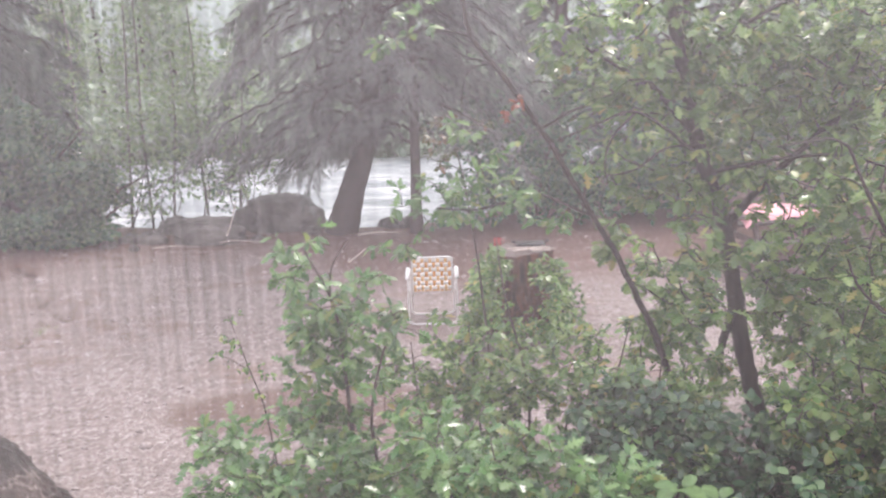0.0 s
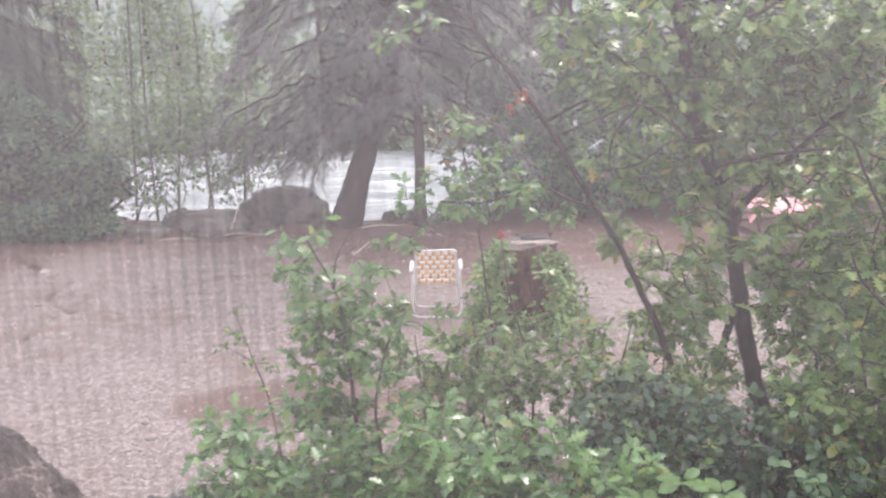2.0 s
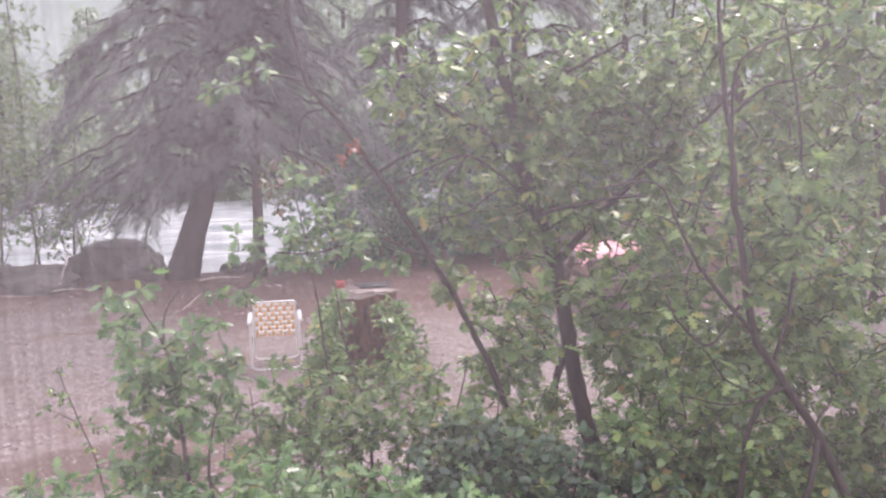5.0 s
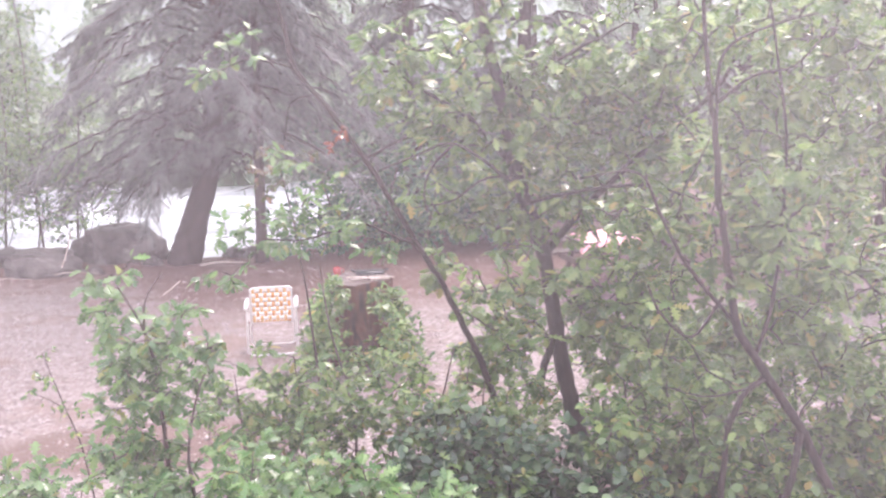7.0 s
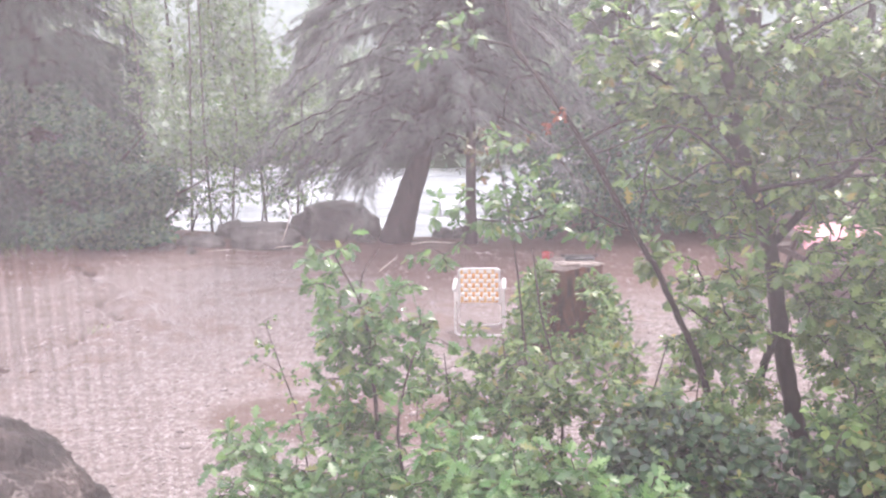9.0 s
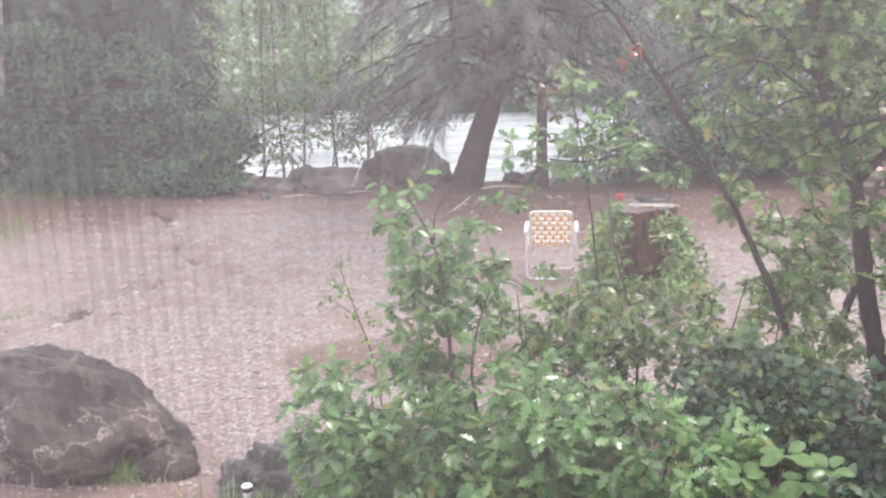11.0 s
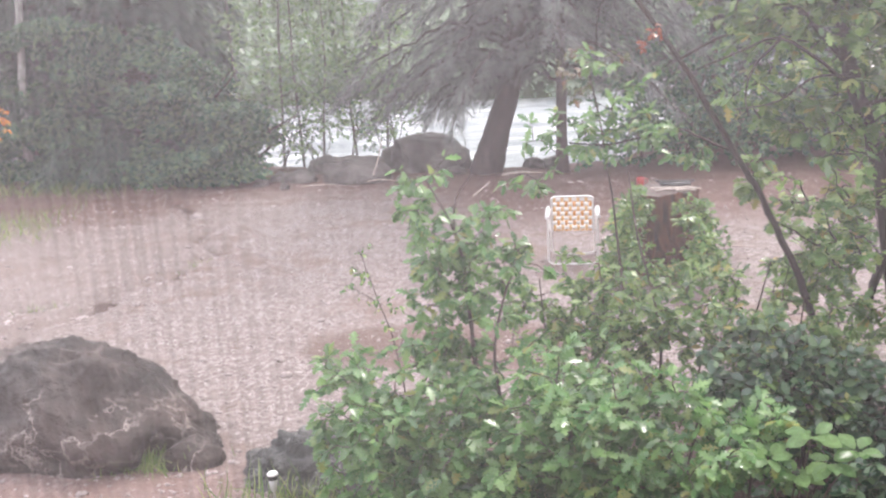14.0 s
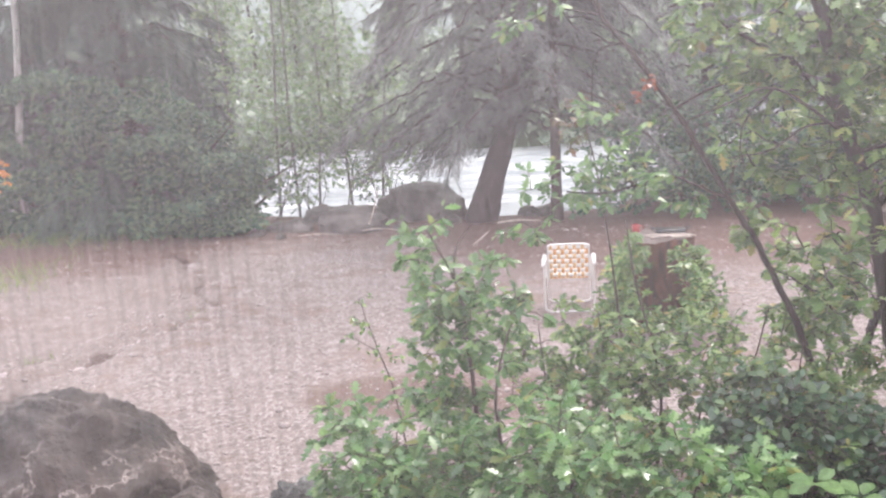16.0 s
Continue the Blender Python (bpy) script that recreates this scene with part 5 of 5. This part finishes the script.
# ---- oak with the dark trunk, and its crown ----
rng = np.random.default_rng(150)
CROWN_HIGH = [(0.89, 7.3, 3.39, 0.15), (1.08, 7.3, 3.42, 0.22), (0.92, 7.3, 3.12, 0.13), (1.12, 7.3, 2.97, 0.2), (1.42, 7.3, 3.3, 0.31), (1.35, 7.3, 2.96, 0.24), (1.8, 7.3, 3.32, 0.31), (1.73, 7.3, 2.95, 0.28), (2.08, 7.3, 3.13, 0.31), (2.2, 7.3, 2.74, 0.31), (2.45, 7.3, 3.26, 0.31), (2.51, 7.3, 2.88, 0.31), (2.77, 7.3, 3.03, 0.31), (2.83, 7.3, 3.36, 0.24), (1.54, 7.3, 2.64, 0.2), (1.23, 7.3, 2.42, 0.16), (1.43, 7.3, 2.25, 0.2), (1.71, 7.3, 2.2, 0.2), (1.98, 7.3, 2.35, 0.24), (2.34, 7.3, 2.3, 0.24)]
def set_back(blobs, y2, eye=(0.17, 0.28, 3.33)):
    """The same leafy patches further off along the line of sight."""
    return [(eye[0] + (x - eye[0]) * k, y2, eye[2] + (z - eye[2]) * k, r * k) for x, y, z, r in blobs for k in ((y2 - eye[1]) / (y - eye[1]),)]


CROWN_LOW = set_back([(1.14, 6.7, 2.02, 0.14), (1.32, 6.7, 1.82, 0.17), (1.47, 6.7, 1.59, 0.14)], 7.9) + [(1.76, 6.7, 1.89, 0.2), (1.98, 6.7, 1.92, 0.14), (2.21, 6.7, 1.69, 0.2), (2.38, 6.7, 1.94, 0.2), (2.54, 6.7, 1.6, 0.22), (2.58, 6.7, 2.31, 0.25), (2.78, 6.7, 1.97, 0.22), (1.7, 6.7, 1.47, 0.14)]
plant("oak", "oak with a dark crooked trunk and full wet crown", "tree",
      [([(2.46, 7.3, 0), (2.36, 7.3, 0.40), (2.25, 7.3, 0.77), (2.17, 7.3, 1.17), (2.10, 7.3, 1.57), (2.04, 7.3, 1.96), (1.90, 7.3, 2.34), (1.82, 7.3, 2.59), (1.72, 7.3, 3.08), (1.62, 7.3, 3.51), (1.52, 7.3, 4.0), (1.4, 7.3, 4.8)], 0.070, 0.038),
       ([(2.10, 7.28, 1.33), (2.03, 7.22, 1.17), (1.98, 7.2, 1.02)], 0.032, 0.026),
       ([(2.04, 7.3, 1.96), (2.3, 7.2, 2.3), (2.7, 7.1, 2.7), (3.2, 7.1, 3.1), (3.5, 7.1, 3.6)], 0.03, 0.01),
       ([(1.82, 7.3, 2.59), (1.5, 7.3, 2.95), (1.1, 7.3, 3.2), (0.9, 7.3, 3.4)], 0.022, 0.007),
       ([(1.72, 7.3, 3.08), (2.1, 7.2, 3.35), (2.6, 7.2, 3.6)], 0.022, 0.007),
       ([(1.90, 7.3, 2.34), (2.2, 7.0, 2.45), (2.6, 6.8, 2.5), (3.0, 6.7, 2.4)], 0.018, 0.006),
       ([(1.88, 7.25, 2.40), (1.62, 6.9, 2.62), (1.29, 6.7, 2.83), (1.07, 6.7, 2.77), (0.80, 6.75, 2.66)], 0.014, 0.005),
       ([(1.29, 6.7, 2.83), (1.14, 6.68, 2.68), (1.09, 6.68, 2.52), (1.11, 6.7, 2.38)], 0.009, 0.004),
       ([(1.80, 7.2, 2.55), (1.50, 6.8, 2.58), (1.28, 6.7, 2.46), (1.02, 6.7, 2.42)], 0.010, 0.004)],
      CROWN_HIGH + CROWN_LOW + filling(rng, 26, (1.45, 6.8, 2.0), (4.3, 8.0, 3.9), 0.22) + filling(rng, 16, (2.55, 6.5, 0.9), (4.3, 7.9, 2.2), 0.2), BARK, OAK_LEAF, LOBED, rng, 0.118, 17, 8, loose=250, twig=0.0055)

# ---- many-stemmed oak at the edge of the path ----
rng = np.random.default_rng(160)
EDGE_HIGH = [(2.38, 5.6, 3.45, 0.18), (2.61, 5.6, 3.54, 0.21), (2.94, 5.6, 3.44, 0.18), (3.28, 5.6, 3.52, 0.21), (3.43, 5.6, 3.24, 0.18), (3.12, 5.6, 3.09, 0.18), (2.79, 5.6, 2.97, 0.15), (3.38, 5.6, 2.89, 0.18), (2.46, 5.6, 2.79, 0.15), (3.21, 5.6, 2.67, 0.18), (3.47, 5.6, 2.43, 0.18), (2.84, 5.6, 2.46, 0.18)]
EDGE_LOW = [(3.16, 5.6, 2.27, 0.18), (2.46, 5.6, 2.47, 0.15), (3.45, 5.6, 2.02, 0.21), (3.17, 5.6, 1.9, 0.18), (2.48, 5.6, 1.54, 0.18), (2.17, 5.6, 1.76, 0.15), (3.37, 5.6, 1.58, 0.18), (2.3, 5.6, 2.02, 0.12), (3.5, 5.6, 1.15, 0.18)]
plant("multi_stem_oak", "many-stemmed oak with thin dark wet branches", "tree",
      [([(3.75, 5.6, 0), (3.55, 5.6, 0.45), (3.41, 5.6, 0.75), (3.17, 5.6, 1.21), (2.94, 5.6, 1.54), (2.77, 5.6, 1.83), (2.70, 5.6, 2.20), (2.63, 5.6, 2.63), (2.60, 5.6, 2.95), (2.55, 5.6, 3.25), (2.5, 5.6, 3.8)], 0.036, 0.011),
       ([(2.77, 5.6, 1.83), (2.47, 5.6, 2.18), (2.30, 5.6, 2.48), (2.16, 5.6, 2.73), (1.83, 5.6, 2.71)], 0.014, 0.005),
       ([(2.90, 5.6, 1.65), (2.98, 5.6, 1.95), (3.02, 5.6, 2.45), (3.02, 5.6, 2.93), (2.96, 5.6, 3.28), (2.90, 5.6, 3.62)], 0.013, 0.006),
       ([(2.60, 5.6, 3.0), (2.64, 5.6, 3.38), (2.94, 5.6, 3.53), (3.25, 5.6, 3.6)], 0.011, 0.005),
       ([(2.6, 5.6, 3.1), (2.81, 5.6, 3.25), (3.05, 5.6, 3.3), (3.25, 5.6, 3.5)], 0.011, 0.005),
       ([(2.98, 5.6, 1.5), (2.87, 5.6, 1.44), (2.78, 5.6, 1.31), (2.72, 5.6, 1.0), (2.7, 5.6, 0.0)], 0.020, 0.018),
       ([(2.68, 5.6, 2.0), (2.50, 5.6, 1.77), (2.31, 5.6, 1.92), (2.23, 5.6, 2.09)], 0.011, 0.006),
       ([(2.87, 5.6, 1.44), (2.6, 5.55, 1.42), (2.35, 5.5, 1.5)], 0.009, 0.004),
       ([(3.2, 5.6, 1.15), (3.1, 5.5, 0.9), (3.0, 5.5, 0.5), (3.0, 5.5, 0)], 0.022, 0.02)],
      set_back(EDGE_HIGH + EDGE_LOW, 6.0) + filling(rng, 24, (2.0, 5.75, 0.8), (4.3, 6.5, 3.7), 0.2) + filling(rng, 7, (2.2, 5.2, 1.9), (4.0, 5.5, 3.7), 0.15), BARK, OAK_LEAF, LOBED, rng, 0.108, 17, 8, loose=200, twig=0.0055)

# ---- shrubs in front ----
rng = np.random.default_rng(170)
FRONT_TALL = [(-0.89, 6, 2.19, 0.08), (-0.81, 6, 2.02, 0.09), (-0.64, 6, 2.21, 0.07), (-0.71, 6, 1.88, 0.13), (-0.6, 6, 1.74, 0.18), (-0.36, 6, 1.94, 0.07), (-0.43, 6, 1.8, 0.13), (-0.77, 6, 1.64, 0.13), (-0.24, 6, 1.66, 0.12), (-0.51, 6, 1.53, 0.21), (-0.69, 6, 1.32, 0.19), (-0.8, 6, 1.11, 0.18)]
FRONT_LOW = [(-1.23, 5.4, 1.22, 0.13), (-1.08, 5.4, 1.09, 0.21), (-1.29, 5.4, 0.88, 0.13), (-0.91, 5.4, 0.75, 0.29), (-1.18, 5.4, 0.49, 0.17), (-0.64, 5.4, 0.96, 0.21), (-0.53, 5.4, 0.62, 0.24), (-0.89, 5.4, 0.4, 0.17)]
plant("oak_bush", "tall bright green scrub oak bush with wet lobed leaves", "shrub",
      [([(-0.45, 5.9, 0), (-0.5, 5.9, 0.7), (-0.55, 6.0, 1.3), (-0.6, 6.0, 1.8), (-0.78, 6.0, 2.2)], 0.022, 0.005),
       ([(-0.3, 5.7, 0), (-0.35, 5.8, 0.7), (-0.4, 5.9, 1.2), (-0.25, 6.0, 1.75)], 0.017, 0.005),
       ([(-0.6, 5.6, 0), (-0.8, 5.5, 0.5), (-0.95, 5.5, 0.95)], 0.014, 0.005),
       ([(-0.1, 5.5, 0), (0.0, 5.5, 0.5), (0.05, 5.5, 1.0)], 0.015, 0.005),
       ([(-0.62, 6.0, 1.85), (-0.6, 6.0, 2.05), (-0.5, 6.0, 2.2)], 0.007, 0.003)],
      FRONT_TALL + FRONT_LOW + filling(rng, 16, (-0.95, 5.3, 0.15), (0.3, 5.9, 1.05), 0.2), GREY_TWIG, LIGHT_OAK, LOBED, rng, 0.094, 32, 8, loose=280)
rng = np.random.default_rng(171)
plant("oak_bush", "low bright green scrub oak bush with wet lobed leaves", "shrub",
      [([(0.6, 5.3, 0), (0.62, 5.3, 0.5), (0.7, 5.3, 1.0)], 0.018, 0.005), ([(0.4, 5.4, 0), (0.3, 5.3, 0.6), (0.35, 5.3, 1.1)], 0.014, 0.005), ([(0.8, 5.3, 0), (0.95, 5.3, 0.5), (1.0, 5.3, 0.9)], 0.014, 0.005)],
      [(-0.01, 5.3, 1.15, 0.18), (0.28, 5.3, 1.03, 0.24), (0.54, 5.3, 1.09, 0.17), (0.1, 5.3, 0.76, 0.24), (0.43, 5.3, 0.74, 0.24), (0.63, 5.3, 0.64, 0.14), (-0.2, 5.3, 0.88, 0.18), (-0.33, 5.3, 0.47, 0.17)] + filling(rng, 10, (0.2, 5.0, 0.15), (1.0, 5.6, 0.85), 0.2), GREY_TWIG, LIGHT_OAK, LOBED, rng, 0.10, 27, 8, loose=250)
rng = np.random.default_rng(172)
plant("oak_thicket", "sparse twiggy oak thicket with small leaves", "shrub",
      [([(-0.1, 6.9, 0), (-0.15, 6.9, 0.7), (-0.2, 6.9, 1.3)], 0.012, 0.004), ([(0.3, 6.9, 0), (0.25, 6.9, 0.8), (0.2, 6.9, 1.4)], 0.012, 0.004), ([(0.55, 6.9, 0), (0.6, 6.9, 0.9), (0.45, 6.9, 1.6), (0.4, 7.0, 2.0)], 0.013, 0.004),
       ([(0.9, 6.9, 0), (0.85, 6.9, 0.6), (1.0, 6.9, 1.2)], 0.012, 0.004), ([(1.2, 6.9, 0), (1.15, 6.9, 0.7), (1.3, 6.9, 1.4)], 0.014, 0.004)],
      [(-0.3, 6.9, 1.15, 0.19), (-0.15, 6.9, 0.94, 0.22), (0.09, 6.9, 1.22, 0.19), (0.24, 6.9, 0.93, 0.22), (0.4, 6.9, 1.13, 0.19), (0.63, 6.9, 1.04, 0.22), (0.83, 6.9, 1.12, 0.22), (0.98, 6.9, 1.27, 0.15), (0.55, 6.9, 0.8, 0.22), (0.12, 6.9, 0.69, 0.22), (1.1, 6.9, 1.03, 0.19)] + filling(rng, 18, (-0.3, 6.2, 0.25), (1.7, 7.0, 1.25), 0.2), GREY_TWIG, OAK_LEAF, LOBED, rng, 0.085, 27, 6)
rng = np.random.default_rng(173)
DARK_A = [(0.99, 6.2, 0.94, 0.2), (1.27, 6.2, 1.04, 0.2), (1.13, 6.2, 0.67, 0.27), (1.52, 6.2, 0.89, 0.2), (1.63, 6.2, 0.58, 0.27), (1.95, 6.2, 0.65, 0.23), (2.26, 6.2, 0.76, 0.27), (2.48, 6.2, 0.52, 0.27)]
DARK_B = [(2.67, 6, 0.96, 0.26), (2.29, 6, 0.87, 0.19), (3.01, 6, 0.77, 0.26), (3.63, 6, 0.88, 0.19), (2.18, 6, 1.14, 0.19), (3.77, 6, 1.25, 0.19)]
plant("undergrowth_shrub", "low dark green broad-leaved undergrowth", "shrub",
      [([(1.4, 6.2, 0), (1.4, 6.2, 0.5), (1.3, 6.2, 1.0)], 0.018, 0.005), ([(1.9, 6.2, 0), (1.85, 6.2, 0.5), (1.9, 6.2, 0.9)], 0.016, 0.005), ],
      DARK_A + filling(rng, 16, (1.1, 5.3, 0.10), (2.4, 6.6, 0.72), 0.2), GREY_TWIG, DARK_LEAF, OVAL, rng, 0.078, 34, 8, loose=150)
rng = np.random.default_rng(176)
plant("undergrowth_shrub", "fresh green broad-leaved undergrowth below the many-stemmed oak", "shrub",
      [([(2.5, 6.1, 0), (2.55, 6.1, 0.5), (2.6, 6.1, 0.8)], 0.016, 0.005), ([(3.2, 6.0, 0), (3.3, 6.0, 0.6), (3.4, 6.0, 1.1)], 0.016, 0.005)],
      DARK_B + filling(rng, 22, (2.4, 5.7, 0.10), (4.3, 6.7, 0.9), 0.2), GREY_TWIG, OAK_LEAF, OVAL, rng, 0.078, 34, 8, loose=100)
rng = np.random.default_rng(175)
plant("oak_thicket", "thicket of young oaks round the dark trunk", "shrub",
      [([(1.5, 6.8, 0), (1.45, 6.8, 0.6), (1.5, 6.8, 1.2)], 0.014, 0.004), ([(3.0, 7.0, 0), (3.05, 7.0, 0.7), (3.1, 7.0, 1.4)], 0.014, 0.004), ([(3.9, 7.0, 0), (3.9, 7.0, 0.7), (3.8, 7.0, 1.4)], 0.014, 0.004)],
      filling(rng, 14, (1.15, 6.5, 0.2), (1.9, 7.2, 1.05), 0.17) + filling(rng, 16, (1.6, 7.5, 0.2), (2.5, 8.5, 1.5), 0.2) + filling(rng, 14, (2.5, 7.7, 0.2), (4.6, 8.8, 1.3), 0.22) + filling(rng, 26, (2.62, 6.4, 0.2), (4.7, 7.7, 1.35), 0.2), GREY_TWIG, OAK_LEAF, LOBED, rng, 0.10, 20, 7)
rng = np.random.default_rng(174)
plant("sprig_plant", "single thin sprig with small dark leaves", "shrub", [([(-1.12, 6.9, 0), (-1.22, 6.9, 0.8), (-1.33, 6.9, 1.18), (-1.43, 6.9, 1.52)], 0.007, 0.003), ([(-1.30, 6.9, 1.12), (-1.42, 6.9, 1.20), (-1.54, 6.9, 1.27)], 0.004, 0.002)],
      [(-1.4, 6.9, 1.49, 0.05), (-1.38, 6.9, 1.3, 0.05), (-1.31, 6.9, 1.14, 0.05), (-1.52, 6.9, 1.25, 0.04), (-1.26, 6.9, 0.97, 0.05), (-1.2, 6.9, 1.09, 0.05), (-1.46, 6.9, 1.40, 0.04), (-1.44, 6.9, 1.18, 0.04)], GREY_TWIG, OAK_LEAF, SMALL, rng, 0.045, 75, 4, twig=0.002)


def broad_leaf_plant():
    rng = np.random.default_rng(180)
    heads = [(1.04, 5.2, 0.86, 0.06), (1.18, 5.2, 0.77, 0.07), (1.25, 5.2, 0.98, 0.07), (1.47, 5.2, 0.90, 0.06), (1.34, 5.2, 0.84, 0.07)]
    base = np.array((heads[1][0], heads[1][1] + 0.1, 0.0))
    top = thing("broad_leaf_shrub", base, "shrub with large pale green oval leaves", "shrub")
    one = mesh_of("leaf", *OVAL, BIG_LEAF)
    for x, y, z, r in heads:
        tip = np.array((x, y, z))
        v, f = tube(smooth_line([base, base * 0.5 + tip * 0.5 + (0, 0.05, 0.1), tip]) - base, [0.008, 0.004], 5)
        piece("stem", v, f, GREY_TWIG, top)
        for k in range(8):
            a = k * 2.4 + rng.uniform(-0.3, 0.3)
            d = Vector((math.cos(a), math.sin(a) - 0.2, rng.uniform(-0.25, 0.45))).normalized()
            n = Vector((rng.normal(0, 0.2), -0.35, 1.0))
            q = d.cross(n).normalized()
            ob = new("leaf", one)
            ob.parent = top
            ob.matrix_basis = Matrix.Translation(Vector(tip - base) + d * 0.02) @ Matrix((q, d, q.cross(d))).transposed().to_4x4() @ Matrix.Scale(rng.uniform(0.09, 0.14), 4)


broad_leaf_plant()

# ---- dead twig caught in the bush ----
v, f = tube(smooth_line([(-0.50, 6.0, 2.07), (-0.46, 6.0, 2.10), (-0.40, 6.0, 2.15)]), [0.005, 0.003], 6)
tagged(piece("dead_twig", v, f, DEAD_TWIG), "pale dead twig sticking out of the oak bush", "twig")

# ---- dead branches washed up against the bank stones ----
for k, (pts, r) in enumerate((([(-3.75, 17.0, 0.02), (-3.6, 16.95, 0.35), (-3.5, 17.05, 0.75)], 0.018), ([(-3.9, 16.95, 0.03), (-3.55, 16.85, 0.10), (-3.1, 16.9, 0.05)], 0.014), ([(-4.9, 16.75, 0.03), (-4.5, 16.7, 0.07), (-4.1, 16.75, 0.03)], 0.012), ([(-1.5, 17.35, 0.03), (-1.2, 17.3, 0.08), (-0.75, 17.35, 0.05)], 0.02), ([(1.55, 12.4, 0.03), (1.75, 12.3, 0.06), (2.0, 12.35, 0.03)], 0.012))):
    v, f = tube(smooth_line(pts), [r, r * 0.8, r * 0.4], 7, 0.12, np.random.default_rng(200 + k))
    tagged(piece("dead_branch", v, f, DEAD_TWIG), "pale bare branch lying on the wet ground", "branch", "dead branches on the ground")
